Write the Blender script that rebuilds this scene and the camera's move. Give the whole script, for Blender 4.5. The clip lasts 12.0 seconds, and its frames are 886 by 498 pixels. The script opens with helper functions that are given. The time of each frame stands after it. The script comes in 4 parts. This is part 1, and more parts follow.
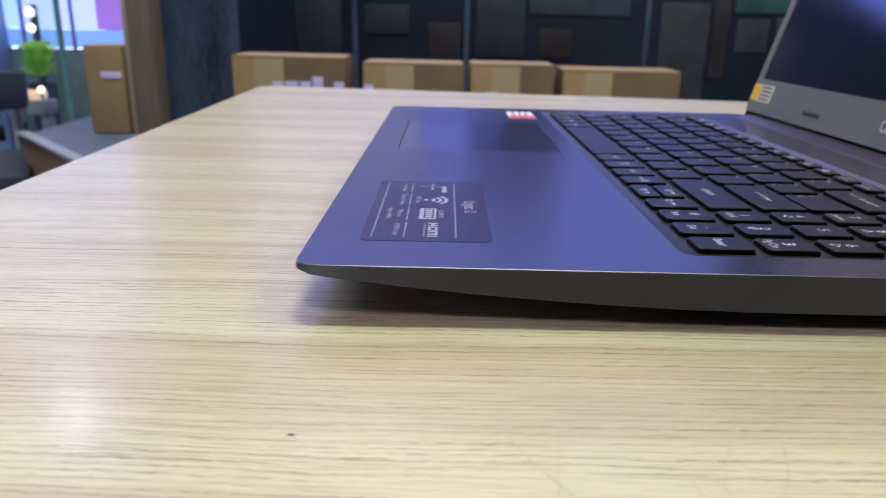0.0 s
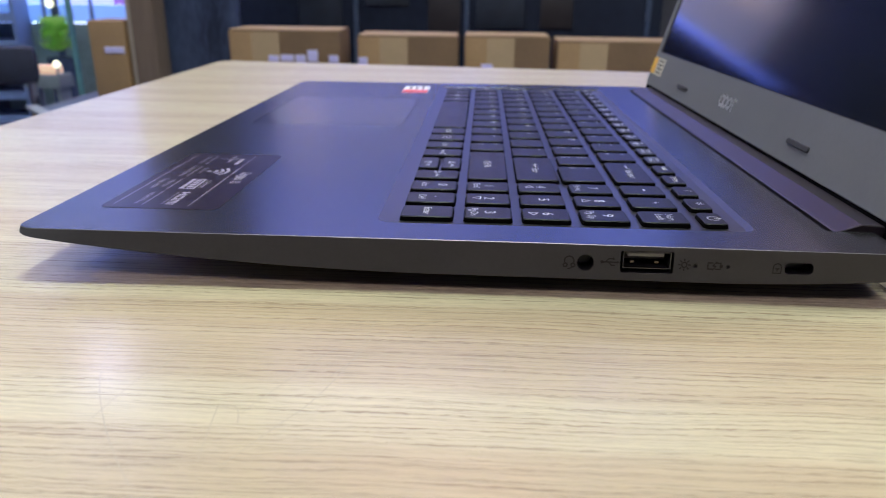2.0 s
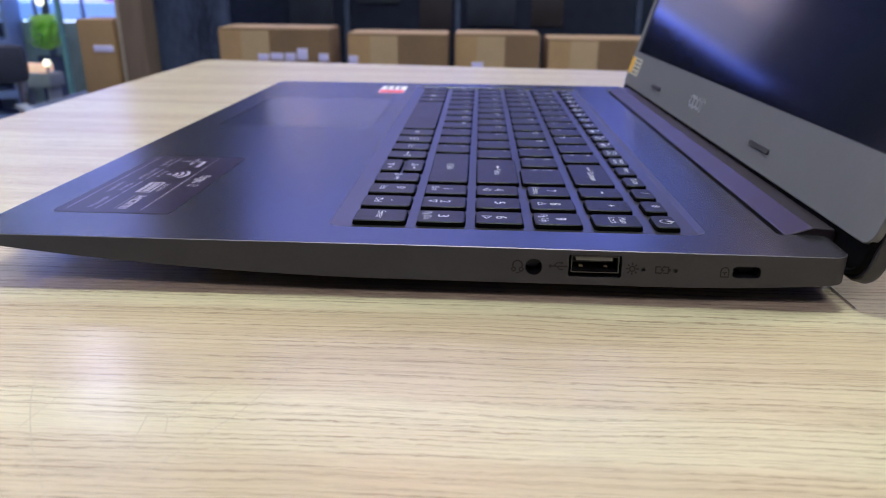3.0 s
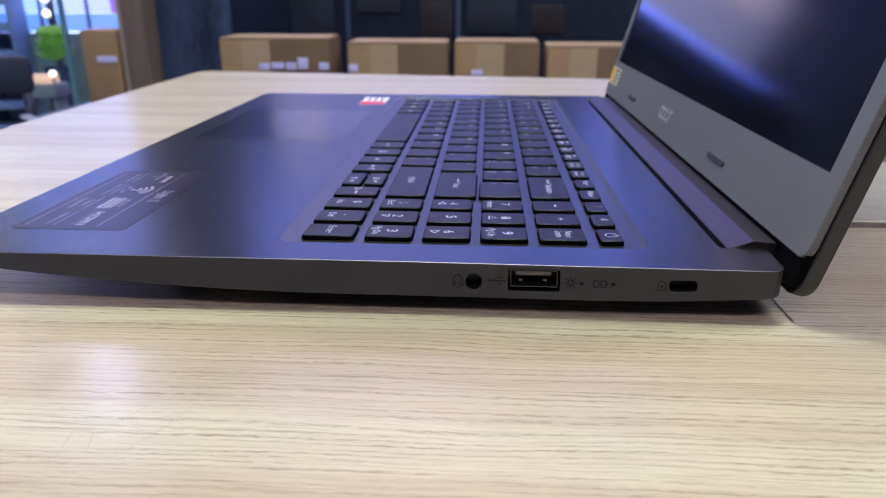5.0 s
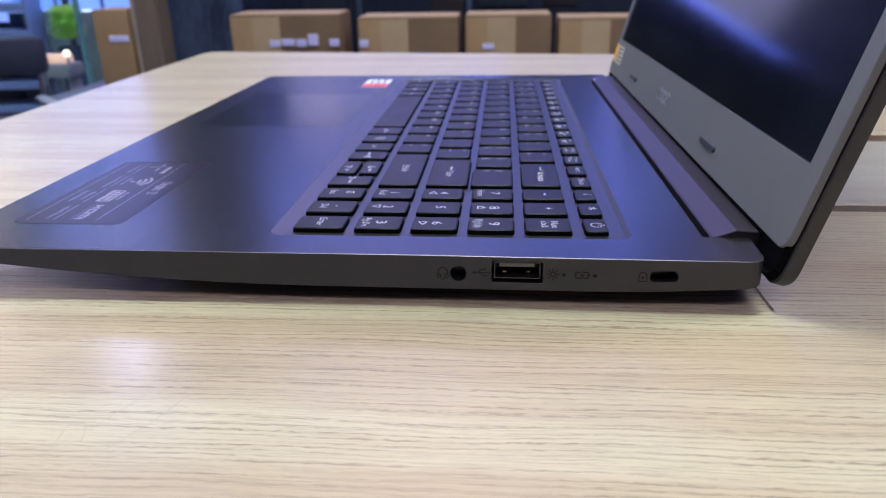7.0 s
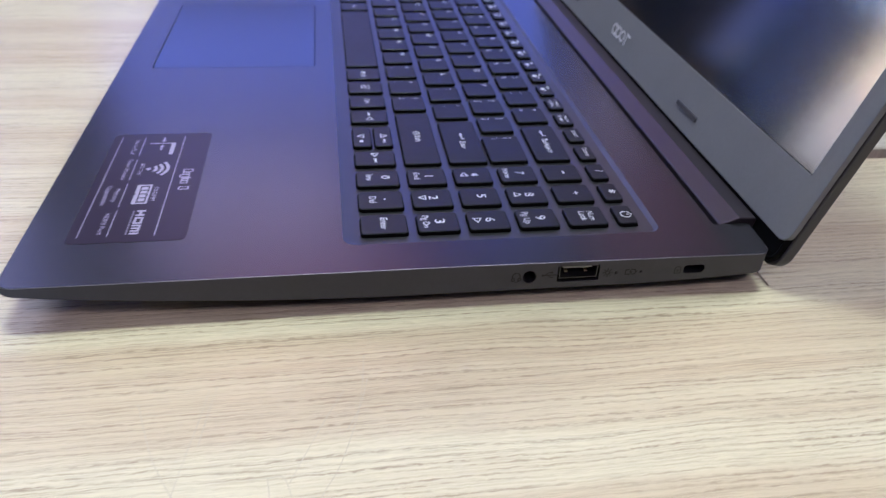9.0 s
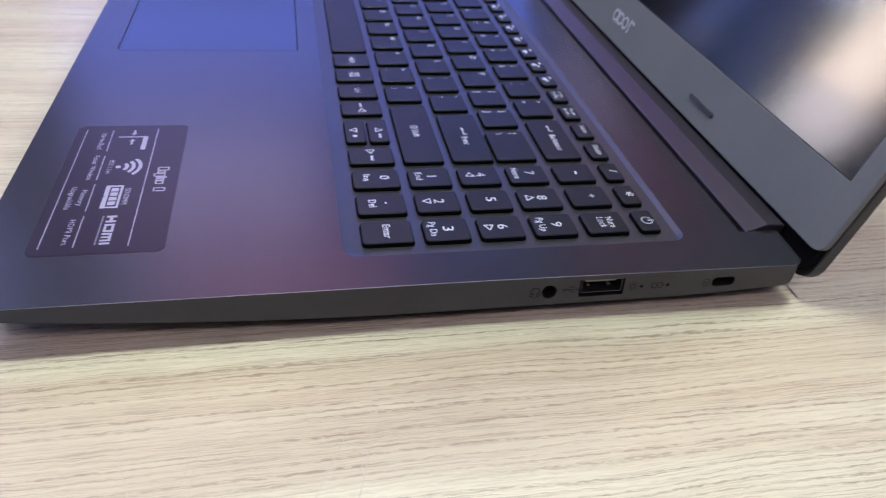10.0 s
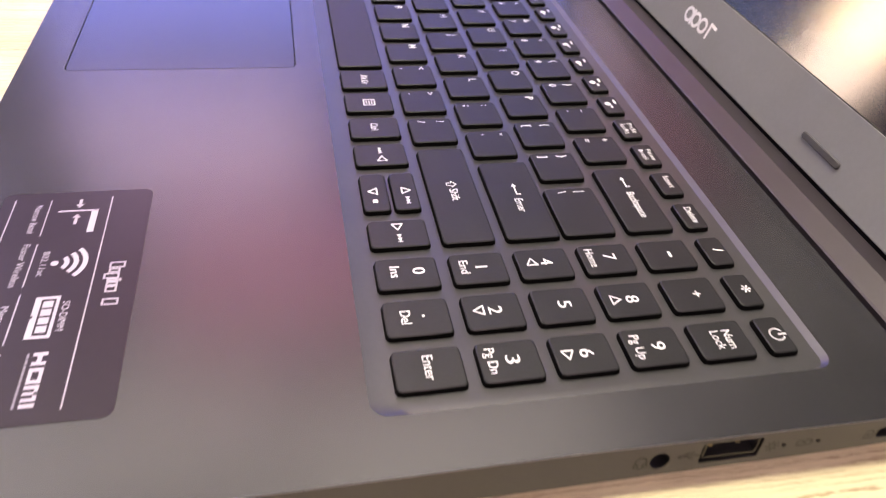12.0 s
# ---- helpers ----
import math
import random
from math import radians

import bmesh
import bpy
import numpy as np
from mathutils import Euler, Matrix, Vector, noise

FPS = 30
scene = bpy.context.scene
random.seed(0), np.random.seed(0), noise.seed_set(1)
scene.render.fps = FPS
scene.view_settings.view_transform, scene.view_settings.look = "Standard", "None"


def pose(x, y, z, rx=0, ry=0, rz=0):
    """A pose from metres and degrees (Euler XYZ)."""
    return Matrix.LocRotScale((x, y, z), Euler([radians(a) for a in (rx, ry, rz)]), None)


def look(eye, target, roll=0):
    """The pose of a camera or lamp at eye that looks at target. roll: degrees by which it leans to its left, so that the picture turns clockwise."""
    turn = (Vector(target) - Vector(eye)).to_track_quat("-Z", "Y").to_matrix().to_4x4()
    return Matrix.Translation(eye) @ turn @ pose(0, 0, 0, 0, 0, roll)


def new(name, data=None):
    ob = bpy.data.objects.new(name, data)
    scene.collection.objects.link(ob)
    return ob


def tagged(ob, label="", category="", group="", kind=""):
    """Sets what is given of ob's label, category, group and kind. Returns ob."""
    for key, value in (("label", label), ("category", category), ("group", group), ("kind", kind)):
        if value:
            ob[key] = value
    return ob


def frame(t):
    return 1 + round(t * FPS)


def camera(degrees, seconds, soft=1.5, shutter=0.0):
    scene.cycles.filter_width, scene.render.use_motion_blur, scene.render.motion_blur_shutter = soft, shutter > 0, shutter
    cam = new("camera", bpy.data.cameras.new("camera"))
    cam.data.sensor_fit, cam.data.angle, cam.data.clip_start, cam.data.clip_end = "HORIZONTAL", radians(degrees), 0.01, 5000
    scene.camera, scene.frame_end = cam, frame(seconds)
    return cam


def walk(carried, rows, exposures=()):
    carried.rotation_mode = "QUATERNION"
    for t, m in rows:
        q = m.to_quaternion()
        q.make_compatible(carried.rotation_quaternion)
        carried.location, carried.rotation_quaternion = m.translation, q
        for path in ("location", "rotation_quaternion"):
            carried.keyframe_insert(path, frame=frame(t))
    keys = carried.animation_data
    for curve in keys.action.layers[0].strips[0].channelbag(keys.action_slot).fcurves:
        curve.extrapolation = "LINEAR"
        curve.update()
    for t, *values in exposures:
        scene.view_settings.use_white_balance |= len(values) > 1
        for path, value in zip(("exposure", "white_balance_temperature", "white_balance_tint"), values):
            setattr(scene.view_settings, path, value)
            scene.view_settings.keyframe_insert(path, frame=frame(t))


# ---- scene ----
cam = camera(63.98, 12.0, soft=1.0, shutter=0.4)
cam.data.dof.use_dof = True
cam.data.dof.focus_distance = 0.195
cam.data.dof.aperture_fstop = 21.0
PATH = [
    (0, 0.03931, -0.17274, 0.07700, -0.022, -17.869, 1.325),
    (0.5, 0.06351, -0.17599, 0.08330, 0.503, -18.502, 1.501),
    (1, 0.09174, -0.18592, 0.08598, 1.650, -19.140, 1.350),
    (1.5, 0.12211, -0.19146, 0.08866, 2.696, -19.690, 0.980),
    (2, 0.13829, -0.19061, 0.08350, 2.998, -20.142, 0.641),
    (2.5, 0.14610, -0.18727, 0.08396, 2.809, -20.303, 0.596),
    (3, 0.15212, -0.18868, 0.08527, 2.717, -20.327, 0.598),
    (5, 0.17182, -0.18980, 0.08900, 3.498, -19.847, 0.045),
    (5.5, 0.17467, -0.18824, 0.09046, 3.637, -19.857, -0.078),
    (6, 0.18172, -0.18843, 0.09123, 3.900, -19.915, -0.274),
    (6.5, 0.18329, -0.19167, 0.09119, 4.379, -20.103, -0.526),
    (7, 0.18133, -0.19121, 0.09583, 4.960, -21.985, -0.996),
    (7.2, 0.17798, -0.19322, 0.10188, 4.953, -23.297, -1.375),
    (8.8, 0.10350, -0.18982, 0.15886, -9.126, -35.308, 2.333),
    (9, 0.10575, -0.18280, 0.15833, -10.170, -35.792, 3.317),
    (9.5, 0.10847, -0.16694, 0.15326, -12.339, -36.102, 4.795),
    (10, 0.09467, -0.15570, 0.15165, -14.070, -37.176, 5.721),
    (10.5, 0.08493, -0.14414, 0.15509, -13.938, -38.270, 5.612),
    (11, 0.08848, -0.12709, 0.15126, -13.785, -39.428, 5.634),
    (11.5, 0.09075, -0.10389, 0.14908, -14.155, -40.273, 5.876),
    (12, 0.09420, -0.07403, 0.14462, -15.126, -40.909, 6.263),
]
EXPOSURE = [(0.0, -0.46, 6150, -2.5), (2.5, -0.45, 6000, 1.5), (5.0, -0.40, 5720, 5), (7.2, -0.42, 5640, 6.5), (8.8, -0.38, 5450, 7), (10.5, -0.27, 5450, 9), (11.0, -0.13, 5430, 11.5), (11.5, 0.17, 5600, 13.5), (11.75, 0.40, 6350, 14), (12.0, 0.68, 7600, 13.5)]
walk(cam, [(t, pose(x, y, z, 0, 0, yaw) @ pose(0, 0, 0, 90 + pitch, 0, 0) @ pose(0, 0, 0, 0, 0, roll))
           for t, x, y, z, yaw, pitch, roll in PATH], EXPOSURE)

# ---- world and lamps (table top is z = 0, floor z = -0.75, ceiling z = 2.05) ----
FLOOR, CEIL = -0.75, 2.05
world = bpy.data.worlds.new("world")
scene.world = world
world.use_nodes = True
world.node_tree.nodes["Background"].inputs[0].default_value = (0.55, 0.6, 0.8, 1)
world.node_tree.nodes["Background"].inputs[1].default_value = 0.05


def area_lamp(name, x, y, z, sx, sy, watts, colour, target=None):
    data = bpy.data.lights.new(name, "AREA")
    data.shape, data.size, data.size_y, data.energy, data.color = "RECTANGLE", sx, sy, watts, colour
    ob = new(name, data)
    ob.matrix_world = look((x, y, z), target) if target else pose(x, y, z)
    return ob


area_lamp("ceiling_lamp", 0.2, 0.32, CEIL - 0.04, 0.45, 0.25, 28, (0.93, 1.0, 0.81))
area_lamp("ceiling_lamp", -1.6, 0.9, CEIL - 0.04, 1.2, 0.6, 20, (0.9, 0.92, 1.0))
area_lamp("ceiling_lamp", 1.9, 0.4, CEIL - 0.04, 0.45, 0.3, 36, (1.0, 0.96, 0.9))
area_lamp("ceiling_lamp", 0.2, -1.4, CEIL - 0.04, 1.2, 0.6, 22, (1.0, 0.74, 0.88))
area_lamp("ceiling_lamp", -0.6, 3.2, CEIL - 0.04, 1.6, 0.6, 18, (1.0, 0.74, 0.92))


# ---- materials ----
def material(name, colour, rough=0.5, metal=0.0, spec=0.5, var=0.12, scale=60.0, bump=0.0, bump_scale=800.0, coat=0.0, stretch=(1, 1, 1), rvar=0.12):
    """A surface with two scales of colour variation, uneven gloss and fine relief."""
    m = bpy.data.materials.new(name)
    m.use_nodes = True
    nt = m.node_tree
    N, L = nt.nodes, nt.links
    b = N["Principled BSDF"]
    b.inputs["Metallic"].default_value = metal
    b.inputs["Specular IOR Level"].default_value = spec
    b.inputs["Coat Weight"].default_value = coat
    co = N.new("ShaderNodeTexCoord")
    mp = N.new("ShaderNodeMapping")
    mp.inputs["Scale"].default_value = stretch
    L.new(co.outputs["Object"], mp.inputs["Vector"])
    n1, n2 = N.new("ShaderNodeTexNoise"), N.new("ShaderNodeTexNoise")
    n1.inputs["Scale"].default_value, n1.inputs["Detail"].default_value = scale, 4
    n2.inputs["Scale"].default_value, n2.inputs["Detail"].default_value = scale * 14, 2
    for n in (n1, n2):
        L.new(mp.outputs[0], n.inputs["Vector"])
    mix = N.new("ShaderNodeMath")
    mix.operation = "MULTIPLY_ADD"
    mix.inputs[1].default_value = 0.45
    L.new(n2.outputs["Fac"], mix.inputs[0])
    L.new(n1.outputs["Fac"], mix.inputs[2])
    ramp = N.new("ShaderNodeValToRGB")
    e = ramp.color_ramp.elements
    e[0].position, e[1].position = 0.45, 1.0
    e[0].color = (*[c * (1 - var) for c in colour], 1)
    e[1].color = (*[min(1, c * (1 + var)) for c in colour], 1)
    L.new(mix.outputs[0], ramp.inputs[0])
    L.new(ramp.outputs[0], b.inputs["Base Color"])
    mr = N.new("ShaderNodeMapRange")
    mr.inputs["To Min"].default_value, mr.inputs["To Max"].default_value = max(0.02, rough * (1 - rvar)), min(1, rough * (1 + rvar))
    L.new(n1.outputs["Fac"], mr.inputs["Value"])
    L.new(mr.outputs[0], b.inputs["Roughness"])
    if bump:
        n3, bp = N.new("ShaderNodeTexNoise"), N.new("ShaderNodeBump")
        n3.inputs["Scale"].default_value, n3.inputs["Detail"].default_value = bump_scale, 3
        L.new(mp.outputs[0], n3.inputs["Vector"])
        bp.inputs["Strength"].default_value, bp.inputs["Distance"].default_value = bump, 0.0004
        L.new(n3.outputs["Fac"], bp.inputs["Height"])
        L.new(bp.outputs[0], b.inputs["Normal"])
    return m


def glow(name, colour, strength):
    m = bpy.data.materials.new(name)
    m.use_nodes = True
    b = m.node_tree.nodes["Principled BSDF"]
    b.inputs["Base Color"].default_value = (*colour, 1)
    b.inputs["Emission Color"].default_value = (*colour, 1)
    b.inputs["Emission Strength"].default_value = strength
    return m


def wood(name, light, tan, dark, offset=(0, 0, 0)):
    """Pale oak laminate: broad cream and tan bands along x, long growth lines on them, fine fibres on top."""
    m = bpy.data.materials.new(name)
    m.use_nodes = True
    nt = m.node_tree
    N, L = nt.nodes, nt.links
    b = N["Principled BSDF"]
    co = N.new("ShaderNodeTexCoord")

    def maths(op, a, c, k=None):
        n = N.new("ShaderNodeMath")
        n.operation = op
        for i, v in enumerate((a, c, k)):
            if isinstance(v, (int, float)):
                n.inputs[i].default_value = v
            elif v is not None:
                L.new(v, n.inputs[i])
        return n.outputs[0]

    def noise_at(vector, sx, sy, detail, rough=0.55):
        mp, n = N.new("ShaderNodeMapping"), N.new("ShaderNodeTexNoise")
        mp.inputs["Scale"].default_value, mp.inputs["Location"].default_value = (sx, sy, 1), offset
        L.new(vector, mp.inputs["Vector"])
        n.inputs["Scale"].default_value, n.inputs["Detail"].default_value, n.inputs["Roughness"].default_value = 1.0, detail, rough
        L.new(mp.outputs[0], n.inputs["Vector"])
        return n.outputs["Fac"]

    def ease(value, lo, hi, to_lo=0.0, to_hi=1.0):
        n = N.new("ShaderNodeMapRange")
        n.interpolation_type = "SMOOTHSTEP"
        for key, v in (("From Min", lo), ("From Max", hi), ("To Min", to_lo), ("To Max", to_hi)):
            n.inputs[key].default_value = v
        L.new(value, n.inputs["Value"])
        return n.outputs[0]

    def blend(fac, a, c):
        n = N.new("ShaderNodeMix")
        n.data_type = "RGBA"
        L.new(fac, n.inputs["Factor"])
        for socket, v in ((n.inputs[6], a), (n.inputs[7], c)):
            if isinstance(v, tuple):
                socket.default_value = (*v, 1)
            else:
                L.new(v, socket)
        return n.outputs[2]

    # the grain wanders sideways a little
    xyz, bent = N.new("ShaderNodeSeparateXYZ"), N.new("ShaderNodeCombineXYZ")
    L.new(co.outputs["Object"], xyz.inputs[0])
    sway = maths("MULTIPLY", noise_at(co.outputs["Object"], 3.5, 9.0, 2), 0.014)
    shake = maths("MULTIPLY", noise_at(co.outputs["Object"], 22.0, 60.0, 2), 0.0020)
    L.new(xyz.outputs[0], bent.inputs[0])
    jag = maths("MULTIPLY", noise_at(co.outputs["Object"], 260.0, 420.0, 2), 0.0011)
    bent_y = maths("ADD", maths("ADD", xyz.outputs[1], jag), maths("ADD", sway, shake))
    L.new(bent_y, bent.inputs[1])
    v = bent.outputs[0]
    broad = noise_at(v, 1.2, 26.0, 3)
    band = noise_at(v, 2.0, 130.0, 2)
    depth = noise_at(v, 7.0, 210.0, 2)
    hair = noise_at(v, 32.0, 2000.0, 3, 0.68)
    patch_ = noise_at(co.outputs["Object"], 13.0, 48.0, 2)
    pore = noise_at(v, 240.0, 1500.0, 2, 0.6)
    fibre = noise_at(v, 90.0, 2600.0, 3, 0.7)

    # growth lines some 3 mm apart, uneven in spacing and strength, broken up by open pores
    turn = maths("ADD", maths("MULTIPLY", bent_y, 6.2832 / 0.0023), maths("MULTIPLY", noise_at(v, 2.6, 75.0, 2), 26.0))
    line = maths("SINE", turn, 0.0)
    grain = maths("MULTIPLY", ease(line, -0.10, 0.95), maths("MULTIPLY", ease(depth, 0.34, 0.66, 0.15, 1.0), ease(patch_, 0.30, 0.62, 0.45, 1.0)))
    grain = maths("MULTIPLY", grain, ease(pore, 0.42, 0.58, 0.25, 1.1))
    fine = maths("MULTIPLY", ease(hair, 0.48, 0.62), ease(band, 0.35, 0.65, 0.30, 1.0))
    mark = maths("MINIMUM", maths("ADD", maths("MULTIPLY", grain, 0.88), maths("MULTIPLY", fine, 0.62)), 0.95)
    tone = maths("MULTIPLY", ease(broad, 0.40, 0.60), ease(band, 0.30, 0.70, 0.60, 1.0))
    colour = blend(mark, blend(tone, light, tan), dark)
    tint = blend(ease(fibre, 0.30, 0.70), (0.90, 0.90, 0.90), (1.05, 1.05, 1.05))
    mul = N.new("ShaderNodeMix")
    mul.data_type, mul.blend_type = "RGBA", "MULTIPLY"
    mul.inputs["Factor"].default_value = 1.0
    L.new(colour, mul.inputs[6])
    L.new(tint, mul.inputs[7])
    L.new(mul.outputs[2], b.inputs["Base Color"])
    b.inputs["Specular IOR Level"].default_value = 0.34
    b.inputs["Coat Weight"].default_value, b.inputs["Coat Roughness"].default_value = 0.32, 0.19
    L.new(ease(line, -1.0, 1.0, 0.28, 0.36), b.inputs["Roughness"])
    bp = N.new("ShaderNodeBump")
    bp.inputs["Strength"].default_value, bp.inputs["Distance"].default_value = 0.35, 0.0004
    L.new(maths("SUBTRACT", fibre, maths("ADD", grain, fine)), bp.inputs["Height"])
    L.new(bp.outputs[0], b.inputs["Normal"])
    return m


OAK = wood("pale_oak_laminate", (0.690, 0.605, 0.405), (0.565, 0.443, 0.284), (0.330, 0.240, 0.148))
OAK_GREY = wood("grey_oak_laminate", (0.58, 0.53, 0.445), (0.52, 0.465, 0.385), (0.34, 0.29, 0.23), (3.1, 7.7, 0))
GROOVE = material("groove_brown", (0.10, 0.07, 0.045), 0.7)
DECK = material("charcoal_deck", (0.053, 0.053, 0.058), 0.25, 0.7, 0.5, 0.06, 40, 0.03, 2600, rvar=0.03)
TOUCHPAD = material("smooth_touchpad", (0.042, 0.042, 0.046), 0.20, 0.7, 0.5, 0.05, 40, rvar=0.03)
SIDE = material("charcoal_side", (0.060, 0.060, 0.063), 0.52, 0.2, 0.4, 0.10, 60, 0.10, 2600)
RIM = material("polished_rim", (0.30, 0.30, 0.31), 0.36, 0.9, 0.5, 0.05)
BOTTOM = material("black_bottom", (0.012, 0.012, 0.013), 0.6)
KEY = material("black_keycap", (0.010, 0.010, 0.012), 0.44, 0.0, 0.26, 0.2, 90, 0.10, 3500)
# bevel a touch lighter than the cap, painted for its edge highlight
KEYEDGE = material("key_edge_highlight", (0.012, 0.012, 0.014), 0.42, 0.0, 0.22)
# black skirts, darkened further for the shade between the keys
SKIRT = material("shaded_black_skirt", (0.002, 0.002, 0.002), 0.7, 0.0, 0.05)
WELL = material("keyboard_well", (0.078, 0.077, 0.083), 0.36, 0.75, 0.5, 0.06, 60, rvar=0.03)
PRINT = material("white_print", (0.70, 0.70, 0.73), 0.5, var=0.06)
BEZEL = material("grey_bezel", (0.156, 0.160, 0.167), 0.55, 0.0, 0.4, 0.07, 40, 0.12, 2600)
SCREEN = material("dark_screen", (0.005, 0.006, 0.009), 0.12, 0.0, 0.9, 0.0, 10, rvar=0.0)
HINGE = material("dull_hinge", (0.038, 0.032, 0.037), 0.40, 0.45, 0.4, 0.1, 60)
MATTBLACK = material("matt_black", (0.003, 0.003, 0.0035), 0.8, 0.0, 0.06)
RUBBER = material("dark_rubber", (0.034, 0.034, 0.037), 0.6)
BLACK = material("black_plastic", (0.008, 0.008, 0.009), 0.35)
INK = material("black_ink", (0.006, 0.006, 0.006), 0.6)
LOGO = material("pale_logo", (0.70, 0.71, 0.73), 0.3, 0.5)
STICKER = material("violet_black_sticker", (0.017, 0.011, 0.019), 0.30, 0.0, 0.20, 0.08, 30)
LILAC = material("lilac_print", (0.33, 0.295, 0.38), 0.45, var=0.05)
LILAC_DIM = material("dim_lilac_print", (0.16, 0.14, 0.19), 0.45, var=0.05)
GOLD = material("gold_contact", (0.30, 0.25, 0.17), 0.35, 1.0)
STEEL = material("dull_steel", (0.10, 0.10, 0.105), 0.35, 1.0)
TONGUE = material("grey_tongue", (0.26, 0.26, 0.26), 0.5)
YELLOW = material("yellow_label", (0.85, 0.48, 0.04), 0.45, var=0.06)
PALE = material("pale_label", (0.62, 0.58, 0.46), 0.5, var=0.08)
RED = material("red_label", (0.70, 0.05, 0.04), 0.4, var=0.06)
WHITE = material("white_label", (0.80, 0.80, 0.82), 0.4, var=0.05)


# ---- mesh helpers (plans in millimetres) ----
MM = 0.001


def mesh_ob(name, bm, mat, parent=None, label="", sharp=32):
    data = bpy.data.meshes.new(name)
    bmesh.ops.recalc_face_normals(bm, faces=bm.faces[:])
    bm.to_mesh(data)
    bm.free()
    data.materials.append(mat)
    for p in data.polygons:
        p.use_smooth = True
    data.set_sharp_from_angle(angle=radians(sharp))
    ob = new(name, data)
    if parent:
        ob.parent = parent
    if label:
        ob["label"] = label
    return ob


def part(name, bm, mat, parent, label=""):
    return mesh_ob(name, bm, mat, parent, label)


def thing(name, label, category, x=0, y=0, z=0, rz=0, group="", kind=""):
    ob = new(name)
    ob.empty_display_size = 0.02
    ob.matrix_world = pose(x, y, z, 0, 0, rz)
    return tagged(ob, label, category, group, kind)


def box(bm, x0, x1, y0, y1, z0, z1, bevel=0.0, seg=2, m=None):
    vs = bmesh.ops.create_cube(bm, size=1.0)["verts"]
    for v in vs:
        v.co = Vector((x0 + (v.co.x + 0.5) * (x1 - x0), y0 + (v.co.y + 0.5) * (y1 - y0), z0 + (v.co.z + 0.5) * (z1 - z0)))
    if bevel:
        edges = list({e for v in vs for e in v.link_edges})
        out = bmesh.ops.bevel(bm, geom=edges, offset=bevel, segments=seg, affect="EDGES", profile=0.6)
        vs = list({v for f in out["faces"] for v in f.verts} | {v for v in vs if v.is_valid})
    if m:
        bmesh.ops.transform(bm, matrix=m, verts=[v for v in vs if v.is_valid])
    return vs


def rounded(points, seg=6):
    """A closed outline through (x, y, radius) corners, rounded."""
    out = []
    n = len(points)
    for i in range(n):
        p, q, r = (Vector(points[(i + k) % n][:2]) for k in (-1, 0, 1))
        rad = points[i][2]
        if rad <= 0:
            out.append(q)
            continue
        a, b = (p - q).normalized(), (r - q).normalized()
        half = a.angle(b) / 2
        d = rad / math.tan(half)
        centre = q + (a + b).normalized() * rad / math.sin(half)
        s, e = q + a * d - centre, q + b * d - centre
        turn = s.angle_signed(e)
        for k in range(seg + 1):
            t = -turn * k / seg
            out.append(centre + Vector((s.x * math.cos(t) - s.y * math.sin(t), s.x * math.sin(t) + s.y * math.cos(t))))
    return out


def rect(x0, x1, y0, y1, r, seg=5):
    return rounded([(x0, y0, r), (x1, y0, r), (x1, y1, r), (x0, y1, r)], seg)


def inset(loop, d):
    """The outline (counter-clockwise) moved inwards by d."""
    out = []
    n = len(loop)
    for i in range(n):
        a, b, c = loop[i - 1], loop[i], loop[(i + 1) % n]
        t1, t2 = (b - a).normalized(), (c - b).normalized()
        n1, n2 = Vector((-t1.y, t1.x)), Vector((-t2.y, t2.x))
        m = (n1 + n2)
        m = m / max(0.4, m.dot(n1)) if m.length > 1e-6 else n1
        out.append(b + m * d)
    return out


def fill(bm, loops, z):
    """A flat sheet at height z (a number or a function of x, y) bounded by the loops; loops after the first are holes."""
    edges, rings = [], []
    height = z if callable(z) else (lambda x, y: z)
    for loop in loops:
        vs = [bm.verts.new((p.x * MM, p.y * MM, height(p.x, p.y) * MM)) for p in loop]
        rings.append(vs)
        edges += [bm.edges.new((vs[i], vs[(i + 1) % len(vs)])) for i in range(len(vs))]
    bmesh.ops.triangle_fill(bm, use_beauty=True, edges=edges, normal=(0, 0, 1))
    return rings


def bridge(bm, a, b, skip=None):
    n = len(a)
    for i in range(n):
        j = (i + 1) % n
        if skip and skip(a[i], a[j]):
            continue
        bm.faces.new((a[i], a[j], b[j], b[i]))


def ring(bm, loop, z):
    height = z if callable(z) else (lambda x, y: z)
    return [bm.verts.new((p.x * MM, p.y * MM, height(p.x, p.y) * MM)) for p in loop]


def plate(loop, z0, z1, bevel=0.0, m=None):
    """A solid plate with the given outline, its top edge chamfered."""
    bm = bmesh.new()
    rings = [ring(bm, loop, z0), ring(bm, loop, z1 - bevel)]
    if bevel:
        rings.append(ring(bm, inset(loop, bevel), z1))
    for a, b in zip(rings, rings[1:]):
        bridge(bm, a, b)
    bm.faces.new(rings[0][::-1])
    bm.faces.new(rings[-1])
    if m:
        bm.transform(m)
    return bm


def profile(points, y0, y1):
    """A bar with the closed outline (x, z) from y0 to y1."""
    bm = bmesh.new()
    a = [bm.verts.new((x * MM, y0 * MM, z * MM)) for x, z in points]
    b = [bm.verts.new((x * MM, y1 * MM, z * MM)) for x, z in points]
    bridge(bm, a, b)
    bm.faces.new(a[::-1])
    bm.faces.new(b)
    return bm


